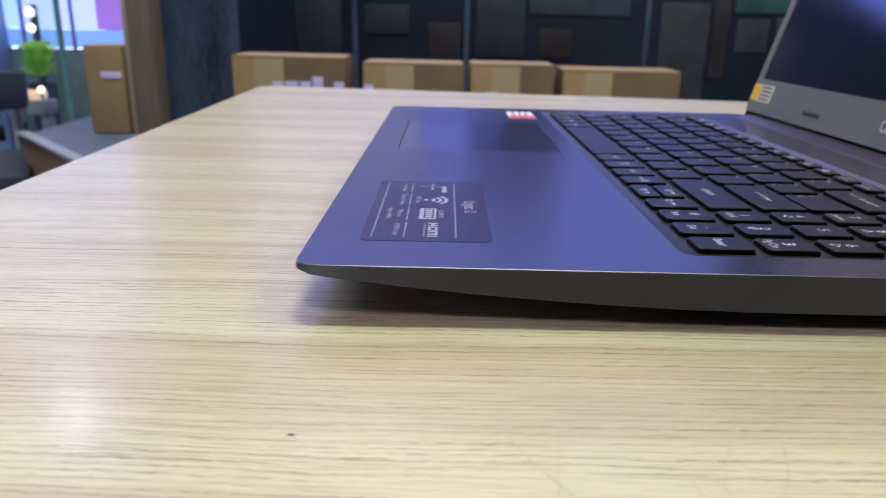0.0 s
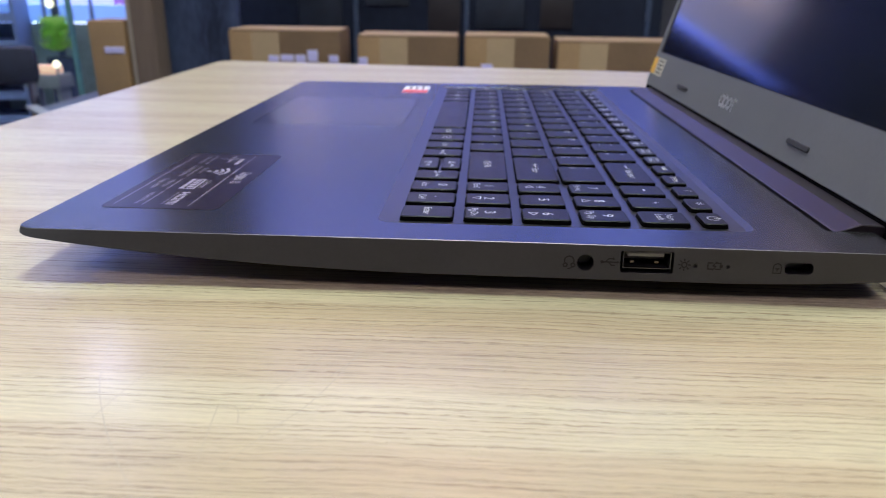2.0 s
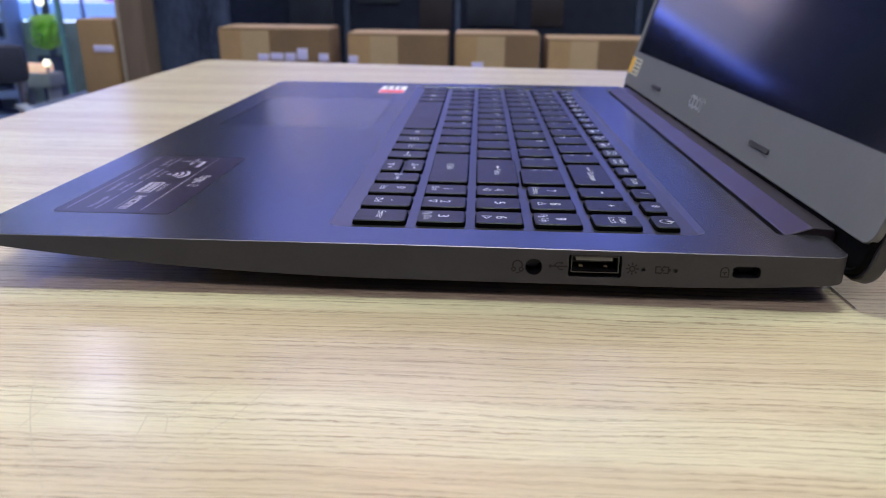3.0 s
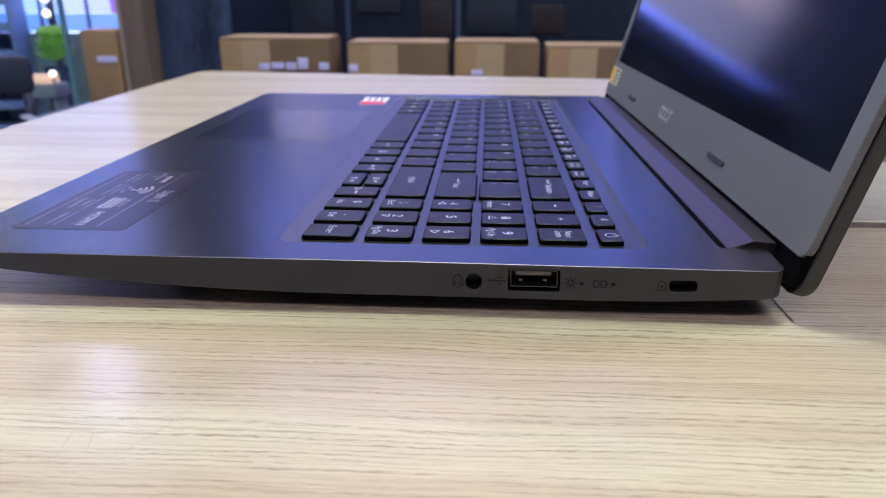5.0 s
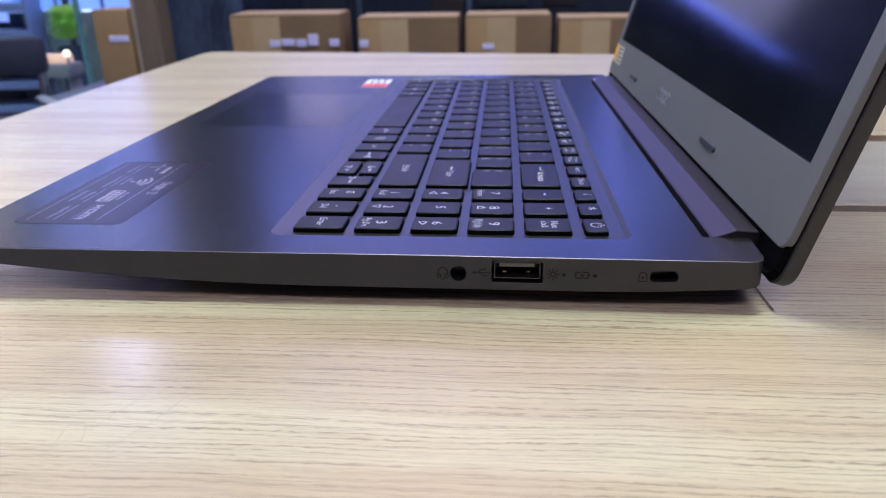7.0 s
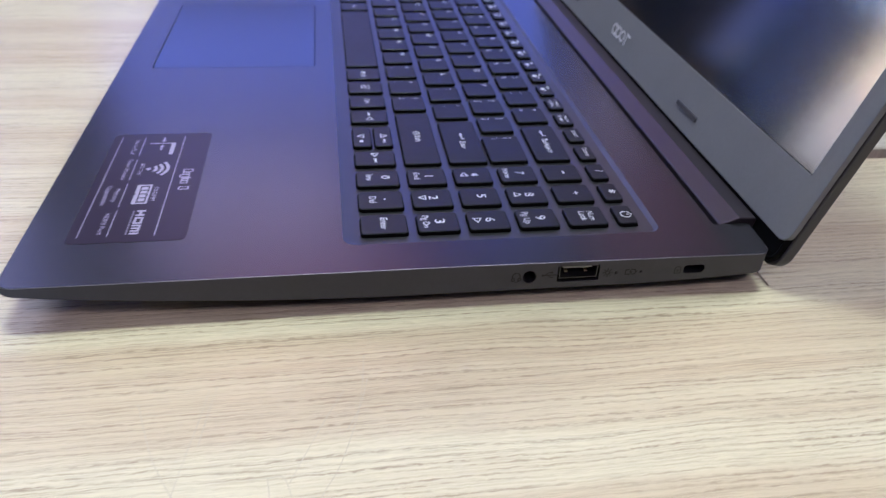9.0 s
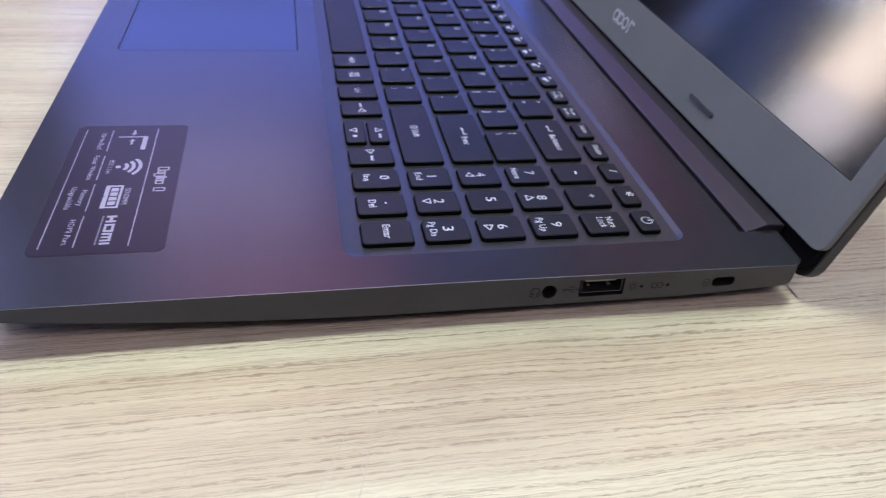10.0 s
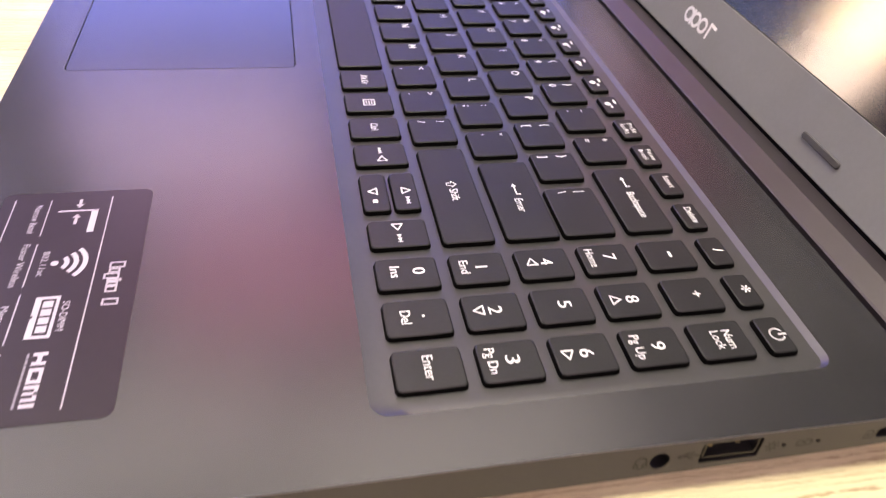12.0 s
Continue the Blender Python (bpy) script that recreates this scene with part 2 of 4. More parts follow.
def text_bm(words, size, m, align="CENTER", space=1.0, bold=0.0):
    """Lettering as a flat mesh, size in millimetres, laid by m."""
    cu = bpy.data.curves.new("lettering", "FONT")
    cu.body, cu.size, cu.align_x, cu.align_y = words, size * MM, align, "CENTER"
    cu.space_line, cu.resolution_u, cu.offset = 0.8, 3, bold * MM
    cu.space_character = space
    ob = new("lettering", cu)
    bpy.context.view_layer.update()
    data = bpy.data.meshes.new_from_object(ob.evaluated_get(bpy.context.evaluated_depsgraph_get()))
    bm = bmesh.new()
    bm.from_mesh(data)
    bm.transform(m)
    bpy.data.objects.remove(ob)
    bpy.data.curves.remove(cu)
    bpy.data.meshes.remove(data)
    return bm


def fitted_text(words, length, height, m):
    """One line of lettering stretched to a length and a capital height in millimetres."""
    bm = text_bm(words, 1.0 / MM, Matrix.Identity(4), "CENTER", 1.0)
    xs = [v.co.x for v in bm.verts]
    wide, mid = max(xs) - min(xs), (max(xs) + min(xs)) / 2
    bm.transform(m @ Matrix.Diagonal((length * MM / wide, height * MM / 0.70, 1, 1)) @ Matrix.Translation((-mid, 0, 0)))
    return bm


def merge(target, source):
    data = bpy.data.meshes.new("piece")
    source.to_mesh(data)
    source.free()
    target.from_mesh(data)
    bpy.data.meshes.remove(data)


def stroke(bm, pts, w, m, closed=False):
    """A flat line of width w through the points (mm), laid by m."""
    n = len(pts)
    for i in range(n if closed else n - 1):
        a, b = Vector(pts[i]), Vector(pts[(i + 1) % n])
        t = (b - a).normalized()
        o = Vector((-t.y, t.x)) * w / 2
        e = t * w * 0.35
        vs = [bm.verts.new(m @ Vector((p.x * MM, p.y * MM, 0))) for p in (a - e - o, b + e - o, b + e + o, a - e + o)]
        bm.faces.new(vs)


def patch(bm, pts, m):
    bm.faces.new([bm.verts.new(m @ Vector((x * MM, y * MM, 0))) for x, y in pts])


def arc(cx, cy, r, a0, a1, n=10):
    return [(cx + r * math.cos(radians(a0 + (a1 - a0) * k / n)), cy + r * math.sin(radians(a0 + (a1 - a0) * k / n))) for k in range(n + 1)]


def on_deck(x, y, z):
    """Lays flat work so that it reads from the front edge of the laptop: across is -y, up is +x."""
    return Matrix(((0, 1, 0, x * MM), (-1, 0, 0, y * MM), (0, 0, 1, z * MM), (0, 0, 0, 1)))


def on_side(x, z, y=-0.05):
    """Lays flat work on the right-hand side wall: across is +x, up is +z."""
    return Matrix(((1, 0, 0, x * MM), (0, 0, -1, y * MM), (0, 1, 0, z * MM), (0, 0, 0, 1)))


# ---- the table ----
table = thing("display_table", "pale oak laminate display table with grooved boards", "table")


def table_board(loop, mat, name):
    bm = bmesh.new()
    top = ring(bm, inset(loop, 1.0), 0.0)
    edge = ring(bm, loop, -1.0)
    low = ring(bm, loop, -28.0)
    bridge(bm, top, edge)
    bridge(bm, edge, low)
    bm.faces.new(top)
    bm.faces.new(low[::-1])
    return part(name, bm, mat, table)


FAR = lambda x: 676.0 - 0.115 * (x + 178)
table_board([Vector(p) for p in ((-142, -500), (1100, -500), (1100, 93), (262, 93), (262, 234), (1100, 234), (1100, FAR(1100)), (-162, FAR(-162)), (-174, FAR(-174) - 7), (-176, 650))], OAK, "tabletop_board")
table_board([Vector(p) for p in ((262.0, 103), (1100, 103), (1100, 215), (262.0, 215))], OAK_GREY, "slat")
bm = bmesh.new()
box(bm, 0.20, 1.09, 0.08, 0.25, -0.036, -0.008)
part("groove_bed", bm, GROOVE, table)
bm = bmesh.new()
box(bm, -0.10, 1.05, -0.45, 0.49, -0.07, -0.029, 0.003)
part("apron", bm, OAK, table)
for lx in (-0.07, 1.0):
    for ly in (-0.42, 0.42):
        bm = bmesh.new()
        box(bm, lx - 0.025, lx + 0.025, ly - 0.025, ly + 0.025, FLOOR, -0.069, 0.004)
        part("leg", bm, OAK, table)
SEAM = material("joint_brown", (0.17, 0.135, 0.095), 0.6)
bm = bmesh.new()
stroke(bm, [(261.0, 1.0), (261.0, 60.0)], 0.6, Matrix.Translation((0, 0, 0.0003)))
part("board_seam", bm, SEAM, table, "thin dark joint between the boards")
# faint curved scratches in the laminate
SCRATCH = material("scratch", (0.50, 0.425, 0.30), 0.45)


def smooth(pts, n=5):
    """Points along a soft curve through pts."""
    out = []
    for i in range(len(pts) - 1):
        p0, p1, p2, p3 = (Vector(pts[min(max(k, 0), len(pts) - 1)]) for k in (i - 1, i, i + 1, i + 2))
        for k in range(n):
            t = k / n
            out.append(0.5 * (2 * p1 + (p2 - p0) * t + (2 * p0 - 5 * p1 + 4 * p2 - p3) * t * t + (3 * p1 - p0 - 3 * p2 + p3) * t ** 3))
    return [tuple(p) for p in out] + [pts[-1]]


lift = 0.00003
for pts in ([(111.5, -21), (110.4, -33), (108.5, -45), (103.5, -61), (99, -69.5), (92, -83)], [(112, -31), (109.5, -41.5), (105.5, -50)], [(66, -31), (64.2, -44), (62, -57), (60.2, -70)],
            [(46.8, -35), (52, -50), (55.5, -58), (61, -67.5), (68, -78), (77.5, -90)], [(105, -35), (98.5, -47.5), (90, -66)], [(84.3, -64), (85.7, -74), (87, -82)], [(84.2, -64.1), (88.3, -64), (90.6, -70)],
            [(68.2, -30), (66.4, -42), (65.3, -52)]):
    lift += 0.00001
    bm = bmesh.new()
    stroke(bm, smooth(pts), 0.24, Matrix.Translation((0, 0, lift)))
    part("scratch", bm, SCRATCH, table)

KNOT = material("dark_knot", (0.10, 0.075, 0.05), 0.6)
bm = bmesh.new()
patch(bm, [(9.6, -53.3), (10.6, -53.8), (12.1, -53.7), (11.0, -53.1)], Matrix.Translation((0, 0, 0.0002)))
part("wood_knot", bm, KNOT, table, "small dark knot")

# ---- the laptop ----
laptop = thing("laptop", "open charcoal-grey laptop with black keys on the oak table", "laptop")
DZ = 15.75                       # height of the deck
R = 6.0
CORNER_X = 257.0
BACK_X = 243.9


def belly(x, y=0):
    """Height of the lower edge of the base's wall."""
    if x < 2:
        return 13.6
    if x < 130:
        return 5.3 + 8.0 * (1 - (x - 2) / 128) ** 1.9 + 0.35 * math.exp(-(x - 2) / 6)
    if x < 205:
        return 5.1 + 0.2 * (1 - (x - 130) / 75)
    return 5.1 + 1.9 * ((x - 205) / 49) ** 2


WIDE = 361.0                     # from side to side
front = rounded([(0.3, 0, R), (CORNER_X, 0, 5.0), (CORNER_X + 1.0, 19.5, 1.2), (BACK_X, 19.5, 0.5), (BACK_X, WIDE - 19.5, 0.5), (CORNER_X + 1.0, WIDE - 19.5, 1.2), (CORNER_X, WIDE, 4.0), (0.3, WIDE, R)], 6)
# put matching points along both straight sides
outline = []
for i, p in enumerate(front):
    q = front[(i + 1) % len(front)]
    outline.append(p)
    if (q - p).length > 150 and abs(q.y - p.y) < 0.5:
        steps = 32
        outline += [p.lerp(q, k / steps) for k in range(1, steps)]
    elif (q - p).length > 150 and abs(q.x - p.x) < 0.5:
        outline += [p.lerp(q, k / 24) for k in range(1, 24)]
WELL_OUT = rect(106.8, 222.3, 16.4, 343.0, 4.5)
PAD = rect(15.8, 97.2, 177.6, 281.5, 2.5)

bm = bmesh.new()
fill(bm, [inset(outline, 0.2), WELL_OUT[::-1], PAD[::-1]], DZ)
bmesh.ops.remove_doubles(bm, verts=bm.verts[:], dist=1e-7)
deck = part("deck", bm, DECK, laptop, "satin charcoal palm rest")

bm = bmesh.new()
a, b = ring(bm, inset(outline, 0.2), DZ), ring(bm, outline, DZ - 0.2)
bridge(bm, a, b)
part("deck_rim", bm, RIM, laptop, "thin bright chamfer round the deck")

top_z, low = DZ - 0.2, (lambda x, y: belly(x) + 0.5)
bm = bmesh.new()
r1, r2 = ring(bm, outline, top_z), ring(bm, outline, low)
r3 = ring(bm, inset(outline, 0.9), lambda x, y: belly(x))
near_wall = lambda u, v: abs(u.co.y) < 1e-6 and abs(v.co.y) < 1e-6 and abs(u.co.x - v.co.x) > 0.002
bridge(bm, r1, r2, near_wall)
bridge(bm, r2, r3)
part("base_wall", bm, SIDE, laptop, "matt charcoal side of the base")

# right-hand wall with its openings
straight = [p for p in outline if abs(p.y) < 1e-4]
straight.sort(key=lambda p: p.x)
JACK, USB, LOCK, LEDS = (169.1, 10.4, 2.35), (179.0, 193.9, 7.9, 14.2), (224.8, 232.6, 8.9, 12.2), ((200.0, 10.6), (209.0, 10.55))
wall = [Vector((p.x, top_z)) for p in straight] + [Vector((p.x, low(p.x, 0))) for p in straight[::-1]]
holes = [[Vector(p) for p in arc(JACK[0], JACK[1], JACK[2], 0, 345, 23)], rect(*USB, 0.6, 3), rect(*LOCK, 1.2, 4)]
holes += [[Vector(p) for p in arc(x, z, 0.55, 0, 330, 11)] for x, z in LEDS]
bm = bmesh.new()
fill(bm, [wall] + holes, 0)
side_m = Matrix(((1, 0, 0, 0), (0, 0, 1, 0), (0, 1, 0, 0), (0, 0, 0, 1)))
bm.transform(side_m)
part("side_panel", bm, SIDE, laptop, "matt charcoal side with ports")


def socket(name, loop, deep, mat, label=""):
    """The lined hole behind an opening of the side wall."""
    bm = bmesh.new()
    rim, a, b = ring(bm, inset(loop, -0.12), -0.06), ring(bm, loop, 0.05), ring(bm, loop, deep)
    bridge(bm, rim, a)
    bridge(bm, a, b)
    bm.faces.new(b)
    bm.transform(side_m)
    return part(name, bm, mat, laptop, label)


socket("audio_jack", holes[0], 6, BLACK, "round black audio socket")
usb = socket("usb_port", holes[1], 9, BLACK, "rectangular black USB socket")
socket("lock_slot", holes[2], 5, BLACK, "black security lock slot")
for h in holes[3:]:
    socket("indicator_light", h, 0.6, BLACK, "small dark status light")
bm = bmesh.new()
shell, hollow = rect(179.7, 193.2, 9.1, 14.0, 0.3, 2), rect(179.95, 192.95, 9.35, 13.75, 0.2, 2)
s0, h0 = ring(bm, shell, 0.25), ring(bm, hollow, 0.25)
bridge(bm, s0, h0)
bm.transform(side_m)
part("shell", bm, STEEL, usb, "thin steel shell")
bm = bmesh.new()
bridge(bm, ring(bm, hollow, 0.25), ring(bm, hollow, 8))
bm.transform(side_m)
part("liner", bm, BLACK, usb, "black inside of the socket")
bm = bmesh.new()
box(bm, 0.1812, 0.1915, 0.0014, 0.0085, 0.0122, 0.0133, 0.0002)
part("tongue", bm, TONGUE, usb, "pale grey tongue")
for cx in (182.7, 189.7):
    bm = bmesh.new()
    box(bm, (cx - 0.55) * MM, (cx + 0.55) * MM, 0.0022, 0.0034, 0.0100, 0.0107, 0.0002)
    part("contact", bm, GOLD, usb, "gold spring contact")

# printed symbols beside the sockets
bm = bmesh.new()
m = on_side(164.5, 10.3)
stroke(bm, arc(0, 0.5, 1.35, -20, 200, 12), 0.41, m)
stroke(bm, arc(-1.1, -0.7, 0.55, 0, 360, 8), 0.41, m)
stroke(bm, arc(1.1, -0.7, 0.55, 0, 360, 8), 0.41, m)
stroke(bm, [(0.7, -1.5), (-0.3, -1.8)], 0.34, m)
part("headset_symbol", bm, INK, laptop)
bm = bmesh.new()
m = on_side(176.0, 10.8)
stroke(bm, [(-2.2, 0), (2.2, 0)], 0.38, m)
stroke(bm, [(-1.3, 0), (-0.3, 1.0), (0.9, 1.0)], 0.34, m)
stroke(bm, [(-0.4, 0), (0.5, -0.9), (1.3, -0.9)], 0.34, m)
patch(bm, arc(-2.2, 0, 0.5, 0, 315, 7), m)
patch(bm, [(2.1, -0.45), (2.9, 0), (2.1, 0.45)], m)
patch(bm, arc(1.0, 1.0, 0.36, 0, 315, 7), m)
part("usb_symbol", bm, INK, laptop)
bm = bmesh.new()
m = on_side(196.9, 10.7)
stroke(bm, arc(0, 0, 0.75, 0, 360, 10), 0.38, m)
for k in range(8):
    c, s = math.cos(k * math.pi / 4), math.sin(k * math.pi / 4)
    stroke(bm, [(1.2 * c, 1.2 * s), (1.7 * c, 1.7 * s)], 0.38, m)
part("light_symbol", bm, INK, laptop)
bm = bmesh.new()
m = on_side(205.3, 10.6)
stroke(bm, [(-0.5, 0.9), (-1.8, 0.9), (-1.8, -0.9), (-0.6, -0.9)], 0.38, m)
stroke(bm, [(0.5, 0.9), (1.7, 0.9), (1.7, -0.9), (0.4, -0.9)], 0.38, m)
stroke(bm, [(0.5, 1.2), (-0.4, 0.05), (0.4, -0.05), (-0.5, -1.2)], 0.35, m)
stroke(bm, [(2.1, 0.3), (2.1, -0.3)], 0.41, m)
part("battery_symbol", bm, INK, laptop)
bm = bmesh.new()
m = on_side(222.7, 10.5)
stroke(bm, [(-1.1, 0.3), (-1.1, -1.4), (1.1, -1.4), (1.1, 0.3)], 0.35, m)
stroke(bm, arc(0, 0.3, 1.1, 0, 180, 8), 0.35, m)
stroke(bm, [(-0.5, -0.1), (0.5, -0.1)], 0.35, m)
stroke(bm, [(0, -0.1), (0, -0.8)], 0.35, m)
part("lock_symbol", bm, INK, laptop)

# underside and feet
bm = bmesh.new()
b0 = rect(3.0, 252, 1.8, WIDE - 2, 8)
steps = [(0.0, 0.15), (5.0, 0.5), (14.0, 0.9)]
rings = [ring(bm, inset(b0, d), lambda x, y, k=k: max(2.2, belly(x) - k)) for d, k in steps]
for a, b in zip(rings, rings[1:]):
    bridge(bm, a, b)
bmesh.ops.triangle_fill(bm, use_beauty=True, edges=[e for e in bm.edges if all(v in rings[-1] for v in e.verts)])
part("bottom_cover", bm, BOTTOM, laptop, "black underside")
for x0, x1, y0, y1 in ((34, 42, 85, 120), (34, 42, 243, 278), (222, 231, 30, 120), (222, 231, 241, 331)):
    part("rubber_foot", plate(rect(x0, x1, y0, y1, 3), 0.0, 8.5 if x0 < 100 else 5.0), RUBBER, laptop)

# touchpad
part("touchpad", plate(inset(PAD, 0.22), 13.0, DZ - 0.05, 0.25), TOUCHPAD, laptop, "smooth charcoal touchpad")
bm = bmesh.new()
a, b = ring(bm, PAD, DZ), ring(bm, PAD, 13.2)
bridge(bm, a, b)
part("touchpad_groove", bm, BLACK, laptop)

# keyboard well
bm = bmesh.new()
w1 = rect(112.9, 220.7, 17.3, 342.1, 3.4)
WELL_Z = 14.5
a, b = ring(bm, WELL_OUT, DZ), ring(bm, w1, WELL_Z)
bridge(bm, a, b)
bm.faces.new(b)
part("keyboard_well", bm, WELL, laptop, "sunken charcoal keyboard tray")

KEY_Z = 16.15
ROWS_X = {"bottom": (112.9, 130.4), "z": (133.2, 149.2), "a": (151.8, 167.7), "q": (170.4, 186.1), "one": (189.0, 204.6), "fn": (208.0, 216.1)}
key_mesh = {}


def keycap(w, d):
    """A keycap w wide and d deep: flared skirt, softly dished top with rounded corners."""
    size = (round(w, 1), round(d, 1))
    if size not in key_mesh:
        bm = bmesh.new()
        lo = rect(-d / 2 - 0.35, d / 2 + 0.35, -w / 2 - 0.35, w / 2 + 0.35, 1.5, 2)
        hi = rect(-d / 2, d / 2, -w / 2, w / 2, 1.2, 2)
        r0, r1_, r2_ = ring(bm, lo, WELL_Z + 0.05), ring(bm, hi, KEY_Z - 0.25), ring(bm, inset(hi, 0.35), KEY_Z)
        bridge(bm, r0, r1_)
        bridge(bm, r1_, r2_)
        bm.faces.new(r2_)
        data = bpy.data.meshes.new("key")
        bmesh.ops.recalc_face_normals(bm, faces=bm.faces[:])
        bm.to_mesh(data)
        bm.free()
        data.materials.append(KEY)
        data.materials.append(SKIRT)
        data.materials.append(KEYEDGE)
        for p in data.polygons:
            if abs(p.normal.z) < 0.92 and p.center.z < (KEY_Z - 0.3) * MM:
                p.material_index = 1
            elif p.normal.z < 0.95:
                p.material_index = 2
        for p in data.polygons:
            p.use_smooth = True
        data.set_sharp_from_angle(angle=radians(28))
        key_mesh[size] = data
    return key_mesh[size]


def triangle(bm, m, x, y, s, turn):
    pts = [(x + s * math.cos(radians(turn + a)), y + s * math.sin(radians(turn + a))) for a in (0, 120, 240)]
    stroke(bm, pts, 0.42, m, True)


def key(row, right, left, marks=(), x0=None, x1=None):
    """A key of a row between two distances from the right-hand side, with its printed marks: (text, across, up, size)
    or (text, across, up, capital height, length) in millimetres from the centre, or a shape's name."""
    a, b = ROWS_X[row] if x0 is None else (x0, x1)
    cx, cy = (a + b) / 2, (right + left) / 2
    ob = new("key", keycap(left - right - 1.0, b - a - 1.0))
    ob.location = (cx * MM, cy * MM, 0)
    ob.parent = laptop
    if not marks:
        return ob
    bm = bmesh.new()
    for text, u, v, s, *length in marks:
        m = on_deck(v, -u, KEY_Z + 0.03)
        if length:
            merge(bm, fitted_text(text, length[0], s, m))
        elif text.startswith("tri"):
            triangle(bm, m, 0, 0, s, {"tri_left": 180, "tri_right": 0, "tri_up": 90, "tri_down": 270}[text])
        elif text == "bar":
            patch(bm, [(-s, -0.4), (s, -0.4), (s, 0.4), (-s, 0.4)], m)
        elif text == "stop":
            patch(bm, [(-s, -s), (s, -s), (s, s), (-s, s)], m)
        elif text == "blob":
            patch(bm, arc(0, 0, s, 0, 330, 11), m)
        elif text == "arrow_left":
            stroke(bm, [(-s, 0), (s, 0), (s, 1.2)], 0.45, m)
            patch(bm, [(-s - 0.6, 0), (-s + 0.9, 0.9), (-s + 0.9, -0.9)], m)
        elif text == "arrow_up":
            stroke(bm, [(0, s), (-s, 0), (-s * 0.45, 0), (-s * 0.45, -s), (s * 0.45, -s), (s * 0.45, 0), (s, 0)], 0.3, m, True)
        elif text == "menu":
            stroke(bm, [(-s, -s), (s, -s), (s, s), (-s, s)], 0.35, m, True)
            for k in (-0.5, 0, 0.5):
                stroke(bm, [(-s * 0.6, k * s), (s * 0.6, k * s)], 0.3, m)
        elif text == "power":
            stroke(bm, arc(0, 0, s, 125, 415, 14), 0.5, m)
            stroke(bm, [(0, 0.4), (0, s + 0.5)], 0.5, m)
        elif text == "skip":
            patch(bm, [(-s, -0.7), (-s, 0.7), (0, 0)], m)
            patch(bm, [(0, -0.7), (0, 0.7), (s, 0)], m)
            stroke(bm, [(s, -0.6), (s, 0.6)], 0.3, m)
        else:
            merge(bm, text_bm(text, s, m, "CENTER", 0.95, 0.03))
    data = bpy.data.meshes.new("legend")
    bm.to_mesh(data)
    bm.free()
    data.materials.append(PRINT)
    legend = new("legend", data)
    legend.parent = ob
    return ob


# number pad
NP = [(21.7, 34.7), (38.0, 51.1), (54.3, 67.1)]
pad = {
    "bottom": [[("Enter", -0.2, -0.1, 2.6, 7.3)], [(".", -0.2, 2.9, 5.6), ("Del", -0.1, -3.1, 2.7, 4.4)], [("0", -0.4, 2.9, 3.4, 2.4), ("Ins", -0.5, -3.4, 2.7, 4.2)]],
    "z": [[("3", -0.2, 0.5, 3.6, 2.5), ("Pg Dn", -0.3, -4.5, 2.5, 7.6)], [("2", -0.1, 0.3, 3.6, 2.5), ("tri_down", -0.4, -3.4, 1.75)], [("1", -0.2, 0.5, 4.9), ("End", -0.5, -4.1, 2.5, 5.0)]],
    "a": [[("6", 0.1, 0.5, 3.6, 2.5), ("tri_right", -0.2, -4.0, 1.75)], [("5", -0.1, 0.4, 3.6, 2.4)], [("4", -0.4, 0.5, 3.5, 2.4), ("tri_left", -0.3, -3.5, 1.75)]],
    "q": [[("9", 0.1, 0.9, 3.6, 2.5), ("Pg Up", -0.1, -4.2, 2.5, 7.6)], [("8", 0.1, 0.7, 3.6, 2.5), ("tri_up", -0.1, -4.0, 1.75)], [("7", -0.5, 0.8, 3.5, 2.4), ("Home", -0.5, -4.5, 2.5, 7.2)]],
    "one": [[("Num", 0.2, 2.1, 2.5, 6.0), ("Lock", 0.2, -1.1, 2.5, 6.0)], [("+", 0.2, 0.9, 4.4)], [("bar", 0.2, 0.6, 1.05)]],
    "fn": [[("power", 0.2, 0.4, 1.9)], [("*", -0.1, -0.5, 6.6)], [("/", -0.1, 0.7, 4.4)]],
}
for row, cells in pad.items():
    for (r, l), marks in zip(NP, cells):
        key(row, r, l, marks)

# arrow keys and the bottom row
key("bottom", 70.8, 83.5, [("tri_right", -3.0, 0.0, 1.75), ("skip", 2.2, 0.1, 1.5)])
key("bottom", 87.1, 106.5, [("tri_down", -0.2, -0.2, 1.75), ("stop", 4.6, -0.3, 0.75)], 112.9, 121.6)
key("bottom", 87.1, 106.5, [("tri_up", 0.0, 0.0, 1.75), ("skip", 4.7, 0.4, 1.5)], 122.1, 130.6)
key("bottom", 110.3, 123.2, [("tri_left", 2.8, 0.1, 1.75), ("skip", -2.2, -0.1, 1.5)])
key("bottom", 126.5, 139.7, [("Ctrl", -0.3, -0.2, 2.5, 4.4)])
key("bottom", 143.3, 157.2, [("menu", 0.4, 0.0, 1.9)])
key("bottom", 160.0, 174.4, [("Alt", -1.2, 0.1, 2.5, 3.6), ("Gr", 2.6, 0.1, 2.5, 3.0)])
key("bottom", 176.9, 268.0)
for n, (r, l) in enumerate(((270.8, 285.6), (288.2, 302.4), (305.0, 319.2), (321.8, 338.0))):
    key("bottom", r, l, [("Alt", 0, 0, 2.5, 3.8)] if n == 0 else [("blob", 0, 0, 1.6)] if n == 1 else [("Fn", 0, 0, 2.5, 3.2)] if n == 2 else [("Ctrl", 0, 0, 2.5, 4.4)])
P = 19.6                         # spacing of the letter keys


